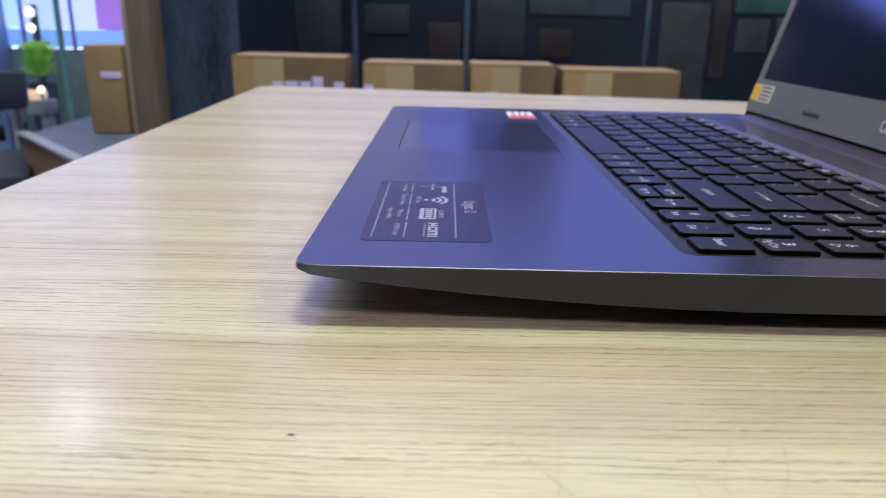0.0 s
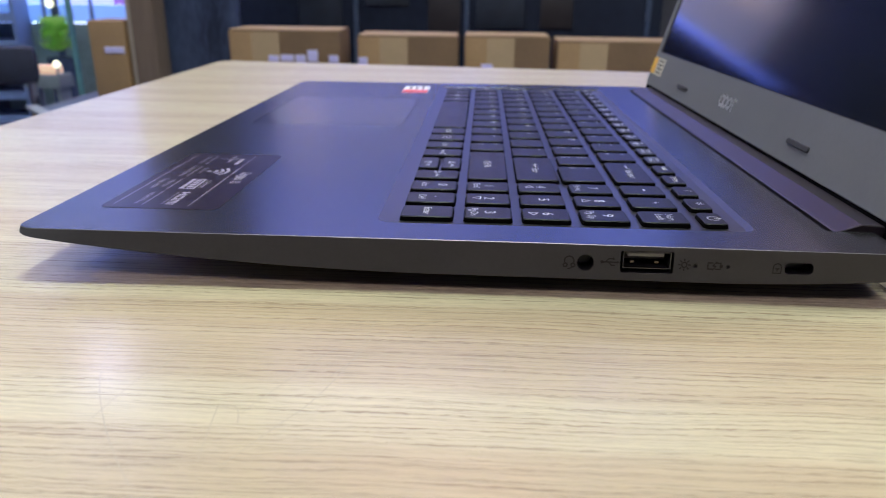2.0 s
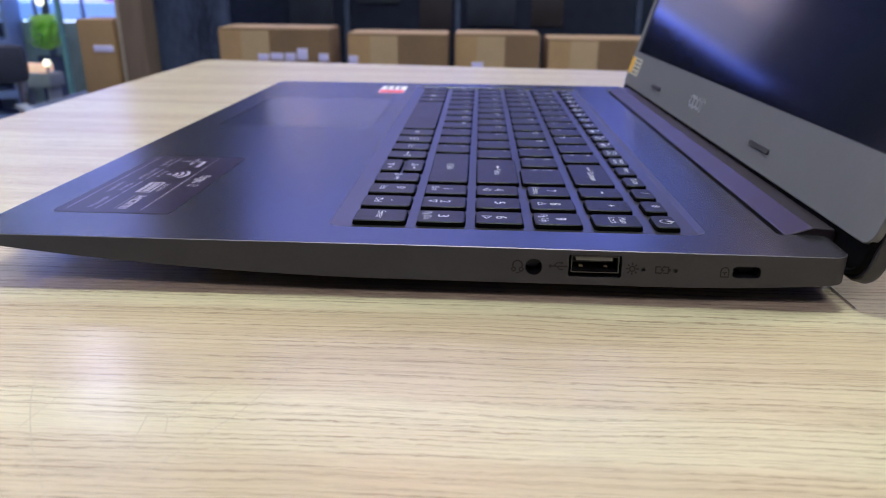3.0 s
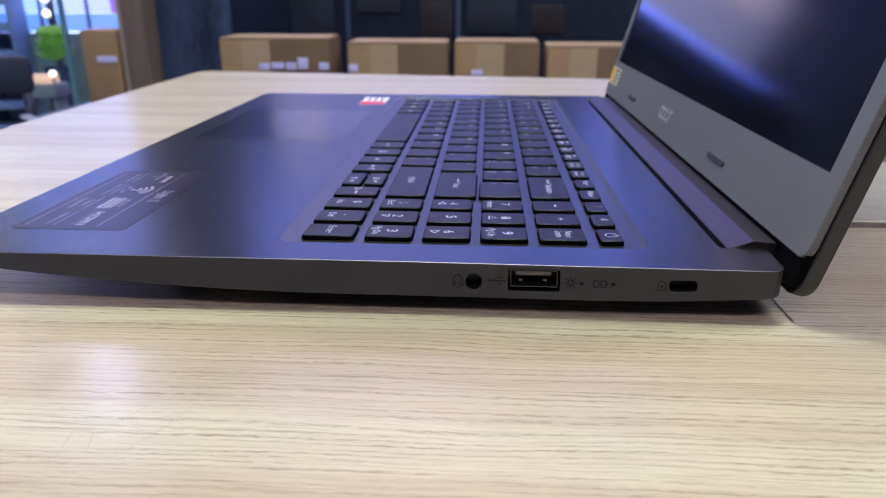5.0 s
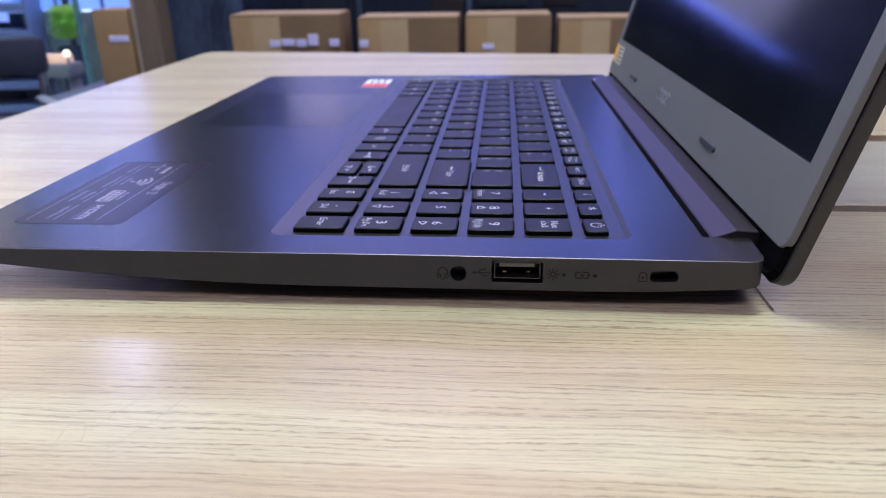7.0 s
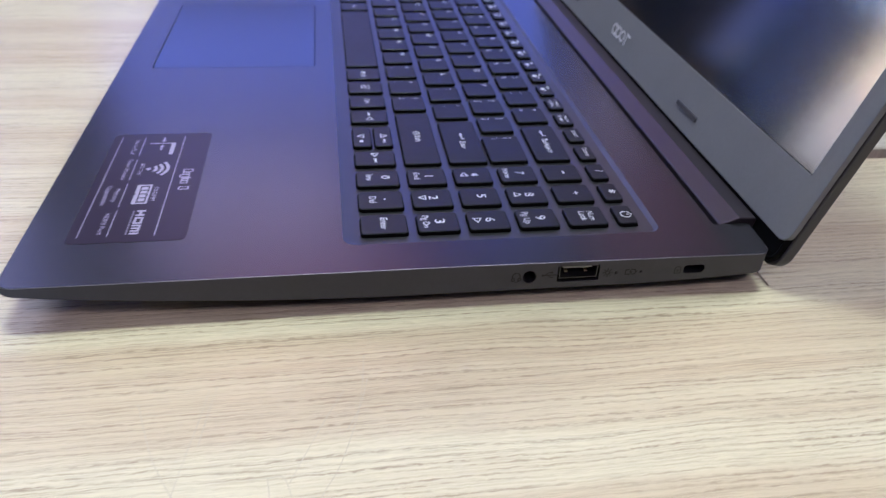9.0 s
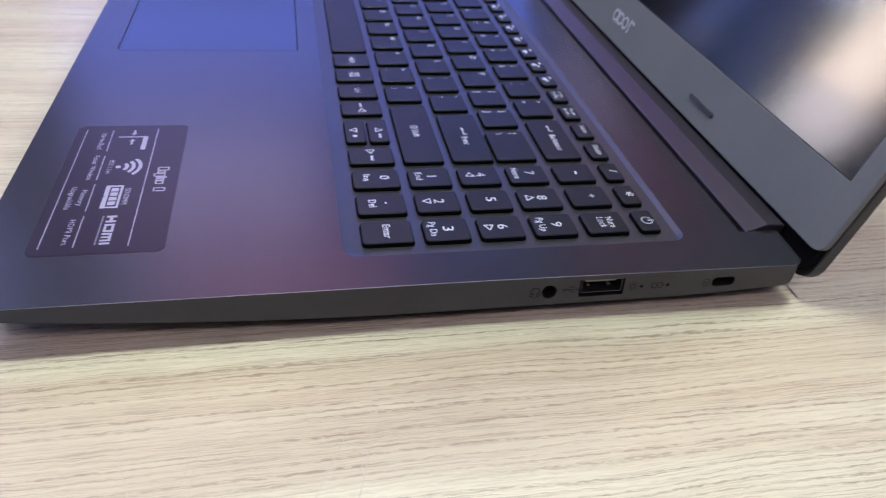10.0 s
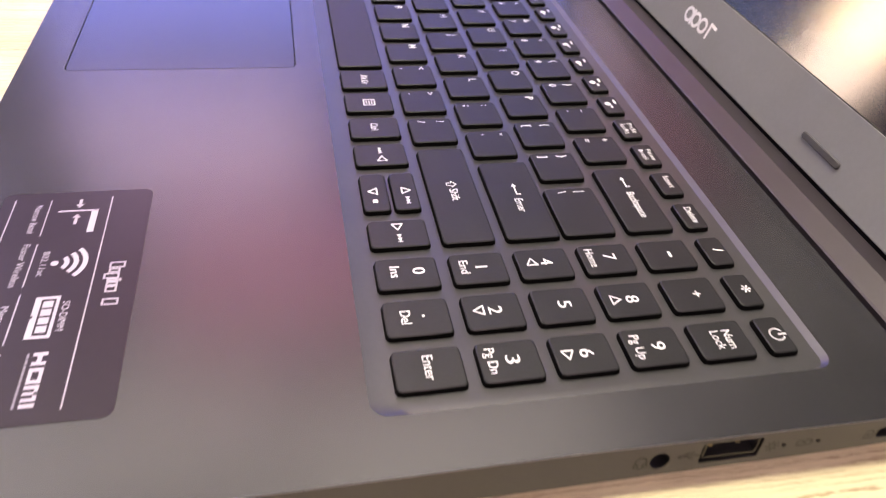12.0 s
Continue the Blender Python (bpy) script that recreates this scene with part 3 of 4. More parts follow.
def letter_row(row, start, marks, end=338.0):
    """Letter keys from the right; the last one runs on to the left-hand end. The marks stand along each key's left edge."""
    for n, mk in enumerate(marks):
        r = start + n * P
        l = end if n == len(marks) - 1 else r + P - 3.7
        side = -(l - r) / 2 + 2.7
        out = []
        if len(mk) == 1:
            out = [(mk, side + 0.4, 3.1, 4.4)]
        elif len(mk) == 2:
            out = [(mk[0], side, 3.4, 4.0), (mk[1], side, -3.2, 4.0)]
        elif mk:
            out = [(mk, 0, 0, 2.4, 1.45 * len(mk))]
        key(row, r, l, out)


key("z", 70.8, 119.0, [("arrow_up", -3.9, 0.1, 1.5), ("Shift", 1.4, 0.0, 2.6, 5.8)])
letter_row("z", 122.4, ["?/", ">.", "<,", "M", "N", "B", "V", "C", "X", "Z", "Shift"])
key("a", 70.8, 109.8, [("arrow_left", -4.2, 0.4, 2.4), ("Enter", 3.7, 0.0, 2.6, 6.4)], 151.8, 168.7)
letter_row("a", 112.9, ["\"'", ":;", "L", "K", "J", "H", "G", "F", "D", "S", "A", "Caps"])
key("q", 70.8, 94.4, [("|", -9.2, 3.4, 4.0), ("\\", -9.2, -2.6, 4.0)], 169.2, 186.1)
letter_row("q", 98.2, ["}]", "{[", "P", "O", "I", "U", "Y", "T", "R", "E", "W", "Q", ""])
key("one", 70.8, 103.5, [("arrow_left", -8.2, 0.6, 2.2), ("Backspace", 3.3, 0.4, 2.6, 12.4)])
letter_row("one", 107.1, ["+=", "_-", ")0", "(9", "*8", "&7", "^6", "%5", "$4", "#3", "@2", "!1"])
FNW = 16.7
fn_marks = [[("Delete", -0.2, 0.4, 2.3, 7.4)], [("Insert", -0.6, 0.7, 2.3, 6.2)], [("Pause", 0.2, 1.4, 1.7, 6.4), ("Break", 0.2, -1.3, 1.7, 6.2)], [("PrtSc", 0.0, 1.4, 1.7, 6.4), ("SysRq", 0.0, -1.3, 1.7, 6.4)]]
for n in range(16):
    r = 70.6 + n * FNW
    if n < 4:
        marks = fn_marks[n]
    elif n < 15:
        marks = [("blob", -0.6, -1.2, 1.25), ("bar", 1.4, -1.0 + 0.7 * (n % 3), 0.9), ("bar", -2.0, 1.9, 1.3)]
    else:
        marks = [("Esc", 0, 0, 2.3, 4.4)]
    key("fn", r, min(r + 13.0, 338.0), marks)

# feature sticker on the palm rest
sticker = part("feature_sticker", plate(rect(14.8, 53.8, 24.0, 104.0, 2.6), DZ + 0.01, DZ + 0.10), STICKER, laptop, "dark violet sticker with lilac symbols")
SZ = DZ + 0.13


def sticker_part(name, build, label=""):
    bm = bmesh.new()
    build(bm)
    part(name, bm, LILAC, sticker, label)


for x, y0, y1 in ((18.0, 27.6, 101.1), (43.1, 27.4, 101.0), (27.3, 85.0, 100.3), (27.4, 65.6, 81.5), (27.5, 46.8, 62.7), (27.6, 27.8, 43.9)):
    sticker_part("divider_line", lambda bm: stroke(bm, [(x, y0), (x, y1)], 0.3, Matrix.Translation((0, 0, SZ * MM))))


def bezel_symbol(bm):
    m = on_deck(34.8, 95.2, SZ)
    stroke(bm, [(0, -4.7), (0, 5.0)], 0.65, m)
    patch(bm, [(-0.3, 5.4), (9.6, 5.4), (9.6, 3.7), (0.3, 3.7), (-0.3, 4.3)], m)
    for tip, tail in ((-1.2, -4.8), (1.5, 5.6)):
        side = 1 if tail > tip else -1
        stroke(bm, [(tail, 0.2), (tip + 1.2 * side, 0.2)], 0.8, m)
        patch(bm, [(tip, 0.2), (tip + 1.6 * side, -0.9), (tip + 1.6 * side, 1.3)], m)


def wifi_symbol(bm):
    m = on_deck(33.0, 73.7, SZ)
    for r_ in (2.9, 5.1, 7.3):
        n = 10
        outer, inner = arc(0, 0, r_ + 0.62, 46, 134, n), arc(0, 0, r_ - 0.62, 46, 134, n)
        for k in range(n):
            patch(bm, [inner[k], outer[k], outer[k + 1], inner[k + 1]], m)
    patch(bm, arc(0, 0, 0.95, 0, 330, 11), m)


def memory_symbol(bm):
    m = on_deck(34.1, 54.8, SZ)
    for x0, x1, y0, y1 in ((-6.8, 6.8, 2.0, 2.75), (-6.8, -0.6, -2.75, -1.3), (0.3, 6.8, -2.75, -1.3), (-0.6, 0.3, -2.3, -1.3), (-6.8, -5.9, -1.3, 2.0), (5.9, 6.8, -1.3, 2.0)):
        patch(bm, [(x0, y0), (x1, y0), (x1, y1), (x0, y1)], m)
    for k in range(4):
        x0 = -5.2 + 2.7 * k
        patch(bm, [(x0, -0.8), (x0 + 2.1, -0.8), (x0 + 2.1, 1.5), (x0, 1.5)], m)


def port_logo(bm):
    m = on_deck(36.1, 36.1, SZ)
    for x0, x1 in ((-7.6, -6.6), (-4.9, -3.9), (-3.1, -2.1), (0.2, 1.2), (1.7, 2.7), (3.5, 4.3), (5.1, 6.0), (6.6, 7.6)):
        patch(bm, [(x0, -1.5), (x1, -1.5), (x1, 1.5), (x0, 1.5)], m)
    for x0, x1, y0, y1 in ((-6.6, -4.9, -0.5, 0.5), (-2.1, 0.2, 0.7, 1.5), (-2.1, 0.2, -1.5, -0.7), (2.7, 5.1, 0.7, 1.5)):
        patch(bm, [(x0, y0), (x1, y0), (x1, y1), (x0, y1)], m)


# the model name as plain lilac shapes
for x0, x1, y0, y1 in ((-7.7, -5.9, -1.6, 1.8), (-5.3, -4.1, -1.5, 0.8), (-3.5, -1.9, -2.5, 0.8), (-1.4, -0.8, -1.5, 1.5), (-0.3, 0.7, -1.5, 0.8), (1.2, 2.9, -1.5, 0.8), (5.6, 7.4, -1.6, 1.8)):
    sticker_part("print_bar", lambda bm: stroke(bm, [(x0, y0), (x1, y0), (x1, y1), (x0, y1)], 0.5, on_deck(48.2, 64.9, SZ), True))


sticker_part("bezel_symbol", bezel_symbol)
sticker_part("wireless_symbol", wifi_symbol)
sticker_part("memory_symbol", memory_symbol)
sticker_part("port_logo", port_logo)
bm = bmesh.new()
for k in range(9):
    stroke(bm, [(33.5, 43.4 - 1.7 * k), (33.5, 42.2 - 1.7 * k)], 0.5, Matrix.Translation((0, 0, SZ * MM)))
part("print_bars", bm, LILAC_DIM, sticker, "row of tiny lilac print")
for words, x, y, length, height in (("Narrow Bezel", 24.5, 92.3, 11.8, 1.75), ("Faster Wireless", 24.8, 73.7, 16.0, 1.75), ("802.11ac", 30.3, 73.8, 9.2, 1.6), ("SO-DIMM", 38.4, 54.8, 9.6, 1.7),
                                    ("Memory", 24.9, 54.6, 9.2, 1.75), ("Upgradable", 21.5, 54.6, 13.2, 1.75), ("HDMI Port", 24.8, 35.6, 13.0, 1.75)):
    part("caption", fitted_text(words, length, height, on_deck(x, y, SZ)), LILAC, sticker)

# red and white sticker
chip = part("processor_sticker", plate(rect(82, 100, 306, 341, 1.0), DZ + 0.01, DZ + 0.1), WHITE, laptop, "white and red processor sticker")
bm = plate(rect(82.4, 99.6, 306.4, 321, 0.6), DZ + 0.1, DZ + 0.14)
part("red_field", bm, RED, chip, "red lower half")
bm = bmesh.new()
for k in range(3):
    stroke(bm, [(86.5 + 4.5 * k, 324), (86.5 + 4.5 * k, 338)], 1.4, Matrix.Translation((0, 0, (DZ + 0.13) * MM)))
part("print_bars", bm, INK, chip)

# hinge cover
bm = profile([(246.5, 11.5), (246.7, 15.0), (247.3, 15.5), (254.0, 17.9), (260.6, 17.5), (261.2, 16.5), (261.0, 9.0), (252.0, 8.0)], 19.9, WIDE - 19.9)
bmesh.ops.bevel(bm, geom=[e for e in bm.edges if abs(e.verts[0].co.y - e.verts[1].co.y) < 1e-6], offset=0.00025, segments=1, affect="EDGES")
mesh_ob("hinge_cover", bm, HINGE, laptop, "ridged charcoal hinge cover", 8)
# matt black filler standing in for the shade down the hinge slot
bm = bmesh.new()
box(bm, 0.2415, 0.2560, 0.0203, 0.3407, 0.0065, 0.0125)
part("slot_bed", bm, MATTBLACK, laptop, "matt black filler that darkens the slot before the hinge")

# lid, leaning back
LEAN = math.atan(0.28)
lid_m = Matrix.Translation((0.2630, 0, 0.0273)) @ Matrix(((math.cos(LEAN), 0, math.sin(LEAN), 0), (0, 1, 0, 0), (-math.sin(LEAN), 0, math.cos(LEAN), 0), (0, 0, 0, 1)))
# plates are drawn with across = y, up = along the lid, height = towards the viewer
lay = lid_m @ Matrix(((0, 0, -1, 0), (1, 0, 0, 0), (0, 1, 0, 0), (0, 0, 0, 1)))
U0, U1 = -20.3, 227.0


def lid_plate(loop, back, front_, bevel=0.0):
    return plate(loop, -back, -front_, bevel, lay)


bm = bmesh.new()
o = rect(0.0, WIDE, U0, U1, 7.0, 8)
rings = [ring(bm, inset(o, d), -h) for d, h in ((1.6, 2.9), (0.4, 2.9), (0.0, 3.3), (0.0, 6.4), (0.5, 7.3), (1.6, 7.8))]
for a, b in zip(rings, rings[1:]):
    bridge(bm, a, b)
bm.faces.new(rings[-1])
bm.transform(lay)
lid = part("lid_shell", bm, SIDE, laptop, "charcoal back cover of the lid")
bm = bmesh.new()
o = rect(1.0, WIDE - 1.0, U0 + 1.0, U1 - 1.0, 6.5, 8)
rings = [ring(bm, inset(o, d), -h) for d, h in ((0.4, 3.2), (0.2, 2.6), (0.3, 1.9), (0.6, 0.8), (1.2, 0.7), (2.0, 1.4))]
for a, b in zip(rings, rings[1:]):
    bridge(bm, a, b)
bm.faces.new(rings[-1])
bm.transform(lay)
part("lid_gasket", bm, MATTBLACK, laptop, "black inner edge of the lid")
SCR = rect(8.6, WIDE - 8.6, 15.2, 208.6, 0.4, 2)
bm = bmesh.new()
o = rect(0.2, WIDE - 0.2, -8.8, U1 - 0.2, 5.0, 8)
fill(bm, [inset(o, 0.3), SCR[::-1]], 0.0)
a, b, c = ring(bm, inset(o, 0.3), 0.0), ring(bm, o, -0.25), ring(bm, o, -2.1)
bridge(bm, a, b)
bridge(bm, b, c)
a, b = ring(bm, SCR, 0.0), ring(bm, SCR, -0.9)
bridge(bm, a, b)
bm.transform(lay)
bmesh.ops.remove_doubles(bm, verts=bm.verts[:], dist=1e-7)
bezel = part("screen_bezel", bm, BEZEL, laptop, "matt grey screen surround")
part("screen", lid_plate(inset(SCR, -0.3), 1.2, 0.75), SCREEN, laptop, "dark satin screen, switched off")
bm = bmesh.new()
a, b = ring(bm, inset(SCR, -0.05), -0.70), ring(bm, inset(SCR, 0.45), -0.70)
bridge(bm, a, b)
bm.transform(lay)
part("screen_edge", bm, BLACK, laptop)
for cy in (93.0, 268.0):
    part("rubber_bumper", lid_plate(rect(cy - 10.2, cy + 10.2, -1.3, 1.1, 1.1, 4), 0.2, -0.7, 0.3), RUBBER, laptop, "dark oblong rubber bumper")
bm = bmesh.new()
m = lay @ Matrix.Translation((0.1838, 0.0030, 0.00006)) @ Matrix.Diagonal((-1, 1, 1, 1))
for cx, wide in ((-9.6, 5.4), (-3.6, 4.8), (2.4, 5.2)):
    stroke(bm, [(x, y) for x, y in arc(cx, 0, 2.6, 0, 360, 14)], 1.3, m)
stroke(bm, [(-6.6, -2.9), (-6.6, 2.9)], 1.3, m)
stroke(bm, [(7.6, -2.9), (7.6, 2.9), (11.5, 2.4)], 1.3, m)
part("maker_logo", bm, LOGO, bezel, "pale rounded logo shapes")
lbl = part("yellow_sticker", lid_plate(rect(328.0, 360.0, -0.5, 11.5, 0.8, 3), 0.0, -0.12), PALE, laptop, "yellow and pale energy sticker")
part("yellow_band", lid_plate(rect(348.5, 359.7, -0.2, 11.2, 0.5, 3), -0.1, -0.16), YELLOW, lbl, "bright yellow band")
bm = bmesh.new()
m = lay @ Matrix.Translation((0, 0, 0.00018))
for k in range(4):
    stroke(bm, [(331.5, 1.5 + 2.7 * k), (345.5, 1.5 + 2.7 * k)], 0.9, m)
part("print_bars", bm, INK, lbl)

# the side walls lean inwards a little towards the deck, most at the front
def lean(x, y, z):
    amount = 1.5 if x < 150 else max(0.0, 1.5 - 1.4 * (x - 150) / 100)
    foot = belly(x) + 0.5
    return amount * min(1.0, max(0.0, (z - foot) / (DZ - 0.2 - foot))) * max(0.0, 1 - y / 9)


for ob in list(laptop.children_recursive):
    kind = ob.name.split(".")[0]
    if kind in ("deck", "deck_rim", "base_wall"):
        for v in ob.data.vertices:
            v.co.y += lean(v.co.x * 1000, v.co.y * 1000, v.co.z * 1000) * MM
    elif kind in ("side_panel", "audio_jack", "usb_port", "lock_slot", "indicator_light") or kind.endswith("_symbol") and ob.parent == laptop or ob.parent and ob.parent.name == "usb_port":
        for v in ob.data.vertices:
            v.co.y += lean(v.co.x * 1000, 0, v.co.z * 1000) * MM


# ---- the shop around the table ----
FLOORM = material("grey_tile", (0.30, 0.29, 0.39), 0.25, var=0.15, scale=3)
WALLM = material("navy_wall", (0.07, 0.07, 0.13), 0.7, var=0.08, scale=2)
CEILM = material("white_ceiling", (0.72, 0.72, 0.72), 0.8, var=0.05, scale=2)
CARTON = material("kraft_cardboard", (0.34, 0.215, 0.112), 0.75, var=0.14, scale=9)
CARTON_PALE = material("pale_kraft_cardboard", (0.385, 0.275, 0.165), 0.75, var=0.1, scale=9)
CARTON_DARK = material("brown_cardboard", (0.175, 0.108, 0.060), 0.75, var=0.16, scale=9)
# painted lavender glare, as mirrored in the glass before the cartons
GLARE = material("lavender_glare", (0.66, 0.62, 1.0), 0.5, var=0.08, scale=40)
PILLAR = material("brown_wood_post", (0.155, 0.112, 0.088), 0.5, var=0.25, scale=8, stretch=(8, 8, 0.6))
PILLAR_EDGE = material("pale_post_edge", (0.42, 0.36, 0.30), 0.5)
DARK = material("dark_blue_glass", (0.016, 0.020, 0.035), 0.16, 0.0, 0.6, 0.35, 2.5)
DARKPANEL = material("slate_panel", (0.060, 0.080, 0.145), 0.28, 0.0, 0.5, 0.35, 4)
DOORBLUE = material("blue_slate_glass", (0.064, 0.084, 0.160), 0.22, 0.0, 0.6, 0.6, 9, stretch=(1, 1, 0.3))
SHELFBLUE = material("blue_shelf_board", (0.20, 0.26, 0.50), 0.4)
NAVY = material("navy_fabric", (0.024, 0.028, 0.056), 0.8, var=0.3, scale=20)
STAGEM = material("blue_grey_carpet", (0.10, 0.125, 0.18), 0.8, var=0.2, scale=12)
TEALBASE = material("teal_grey_panel", (0.17, 0.235, 0.25), 0.5, var=0.35, scale=7)
GLASSEDGE = material("green_glass_edge", (0.16, 0.34, 0.36), 0.25)
CHROME = material("chair_chrome", (0.6, 0.6, 0.62), 0.2, 1.0)
LEAF = material("green_leaf", (0.50, 0.85, 0.20), 0.45, var=0.6, scale=30)
through_leaf, leaf_mix = LEAF.node_tree.nodes.new("ShaderNodeBsdfTranslucent"), LEAF.node_tree.nodes.new("ShaderNodeMixShader")
through_leaf.inputs["Color"].default_value = (0.62, 0.95, 0.22, 1)
leaf_mix.inputs[0].default_value = 0.6
LEAF.node_tree.links.new(LEAF.node_tree.nodes["Principled BSDF"].outputs[0], leaf_mix.inputs[1])
LEAF.node_tree.links.new(through_leaf.outputs[0], leaf_mix.inputs[2])
LEAF.node_tree.links.new(leaf_mix.outputs[0], LEAF.node_tree.nodes["Material Output"].inputs[0])
CLEAR = bpy.data.materials.new("clear_glass")
CLEAR.use_nodes = True
for key_, value in (("Base Color", (0.86, 0.95, 0.94, 1)), ("Roughness", 0.02), ("Transmission Weight", 1.0), ("IOR", 1.45)):
    CLEAR.node_tree.nodes["Principled BSDF"].inputs[key_].default_value = value
PALEGREY = material("pale_grey_paint", (0.26, 0.28, 0.31), 0.5)
WARMWHITE = glow("warm_lamp", (1.0, 0.85, 0.6), 3.0)
ORANGE = glow("orange_lamp", (1.0, 0.58, 0.40), 0.75)
SHELFGLOW = glow("glowing_shelf_back", (0.33, 0.40, 0.88), 1.6)
BLUEGLOW = glow("blue_led", (0.16, 0.22, 1.0), 5.0)
VIOLETGLOW = glow("violet_window", (0.42, 0.46, 0.95), 1.8)
PURPLEGLOW = glow("purple_pane", (0.40, 0.20, 0.80), 0.8)
UPPERGLOW = glow("bright_upper_pane", (0.33, 0.37, 1.0), 2.1)
CYANGLOW = glow("cyan_window_strip", (0.26, 0.42, 0.95), 0.95)
AQUAGLOW = glow("aqua_pane", (0.38, 0.47, 0.85), 2.0)
# unseen glow that gives the deck its blue sheen
BLUESHEEN = glow("blue_fascia", (0.25, 0.32, 1.0), 3.6)
BLUESHEEN_DIM = glow("dim_blue_sheen_glow", (0.30, 0.34, 1.0), 1.15)
SPOT = glow("violet_spot", (0.72, 0.66, 1.0), 100.0)
PINKGLOW = glow("rosy_ceiling_glow", (0.88, 0.28, 0.46), 3.4)
VIOLETPANEL = glow("violet_ceiling_glow", (0.42, 0.42, 0.95), 2.0)
DIMVIOLET = glow("dim_violet_glow", (0.42, 0.37, 0.85), 0.80)
PANELGLOW = glow("ceiling_panel", (1.0, 0.95, 0.88), 3.0)
WARMGLOW = glow("warm_display", (1.0, 0.74, 0.54), 18.0)
MIDWARM = glow("soft_warm_glow", (1.0, 0.80, 0.70), 10.0)
DIMWARM = glow("dim_warm_glow", (1.0, 0.86, 0.80), 6.0)
DIMCOOLGLOW = glow("dim_cool_glow_pane", (0.62, 0.70, 1.0), 7.0)
COOLGLOW = glow("frosted_pane", (0.60, 0.66, 1.0), 12.0)
GREYCOOLGLOW = glow("grey_cool_glow_pane", (0.66, 0.72, 0.95), 3.4)
GREYGLOW = glow("grey_wall_glow", (0.72, 0.70, 0.82), 0.40)
PINKPATCH = glow("pale_pink_glow", (1.0, 0.80, 0.78), 1.0)


def slab(name, x0, x1, y0, y1, z0, z1, mat, label, category="structure", bevel=0.0):
    bm = bmesh.new()
    box(bm, x0, x1, y0, y1, z0, z1, bevel)
    return tagged(mesh_ob(name, bm, mat), label, category, kind="structure")


X0, X1, Y0, Y1 = -4.2, 3.6, -3.2, 4.6
slab("floor", X0, X1, Y0, Y1, FLOOR - 0.1, FLOOR, FLOORM, "polished grey tiled shop floor", "floor")
slab("ceiling", X0, X1, Y0, Y1, CEIL, CEIL + 0.1, CEILM, "plain white shop ceiling", "ceiling")
slab("wall_north", X0, X1, Y1, Y1 + 0.12, FLOOR, CEIL, WALLM, "plain dark navy wall behind the counter", "wall")
slab("wall_south", X0, X1, Y0 - 0.12, Y0, FLOOR, CEIL, WALLM, "plain dark navy wall", "wall")
slab("wall_east", X1, X1 + 0.12, Y0, Y1, FLOOR, CEIL, WALLM, "plain dark navy wall", "wall")
slab("wall_west", X0 - 0.12, X0, Y0, Y1, FLOOR, CEIL, WALLM, "plain dark navy wall", "wall")

# the last two are unseen extras that brighten the deck's reflection
for px, py in ((0.2, 0.32), (-1.6, 0.9), (1.9, 0.4), (0.2, -1.4), (-0.65, 1.46), (0.62, 1.28)):
    light = thing("ceiling_light", "square white ceiling light panel", "ceiling light", px, py, CEIL - 0.012, group="ceiling lights")
    bm = bmesh.new()
    box(bm, -0.62, 0.62, -0.32, 0.32, 0.0, 0.012, 0.002)
    part("frame", bm, CEILM, light)
    bm = bmesh.new()
    box(bm, -0.58, 0.58, -0.28, 0.28, -0.004, 0.0)
    part("diffuser", bm, PANELGLOW, light)

# unseen blue glow on the far wall, added for its reflection in the deck
sign = thing("light_sign", "unseen blue glow on the wall, reflected in the deck", "sign", -0.65, Y1 - 0.05, 1.68)
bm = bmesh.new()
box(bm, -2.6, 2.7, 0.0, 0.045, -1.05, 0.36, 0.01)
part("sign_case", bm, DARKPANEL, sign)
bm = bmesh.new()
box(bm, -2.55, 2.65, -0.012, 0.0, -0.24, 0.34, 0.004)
part("lit_face", bm, BLUESHEEN, sign, "glowing blue face")
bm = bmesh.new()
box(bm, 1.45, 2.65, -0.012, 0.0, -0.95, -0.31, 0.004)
part("lower_face", bm, BLUESHEEN_DIM, sign, "dimmer blue lower panel")
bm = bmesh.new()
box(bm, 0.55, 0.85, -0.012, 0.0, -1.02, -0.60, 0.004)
part("small_face", bm, BLUESHEEN_DIM, sign, "narrow blue lower panel")

spot = thing("ceiling_spotlight", "bright violet-white ceiling spotlight", "ceiling light", -1.98, 3.30, CEIL - 0.04)
bm = bmesh.new()
box(bm, -0.10, 0.10, -0.11, 0.11, 0.0, 0.02, 0.005)
part("lit_face", bm, SPOT, spot)
bm = bmesh.new()
box(bm, -0.12, 0.12, -0.13, 0.13, 0.021, 0.04, 0.005)
part("lamp_case", bm, DARKPANEL, spot)
# unseen pink glow overhead, added to tint the deck
rosy = thing("rosy_panel", "unseen rosy ceiling glow, reflected in the deck", "ceiling light", 0.0, 2.30, CEIL - 0.02)
bm = bmesh.new()
box(bm, -0.5, 0.5, -0.40, 0.40, 0.0, 0.018, 0.004)
part("lit_face", bm, PINKGLOW, rosy)

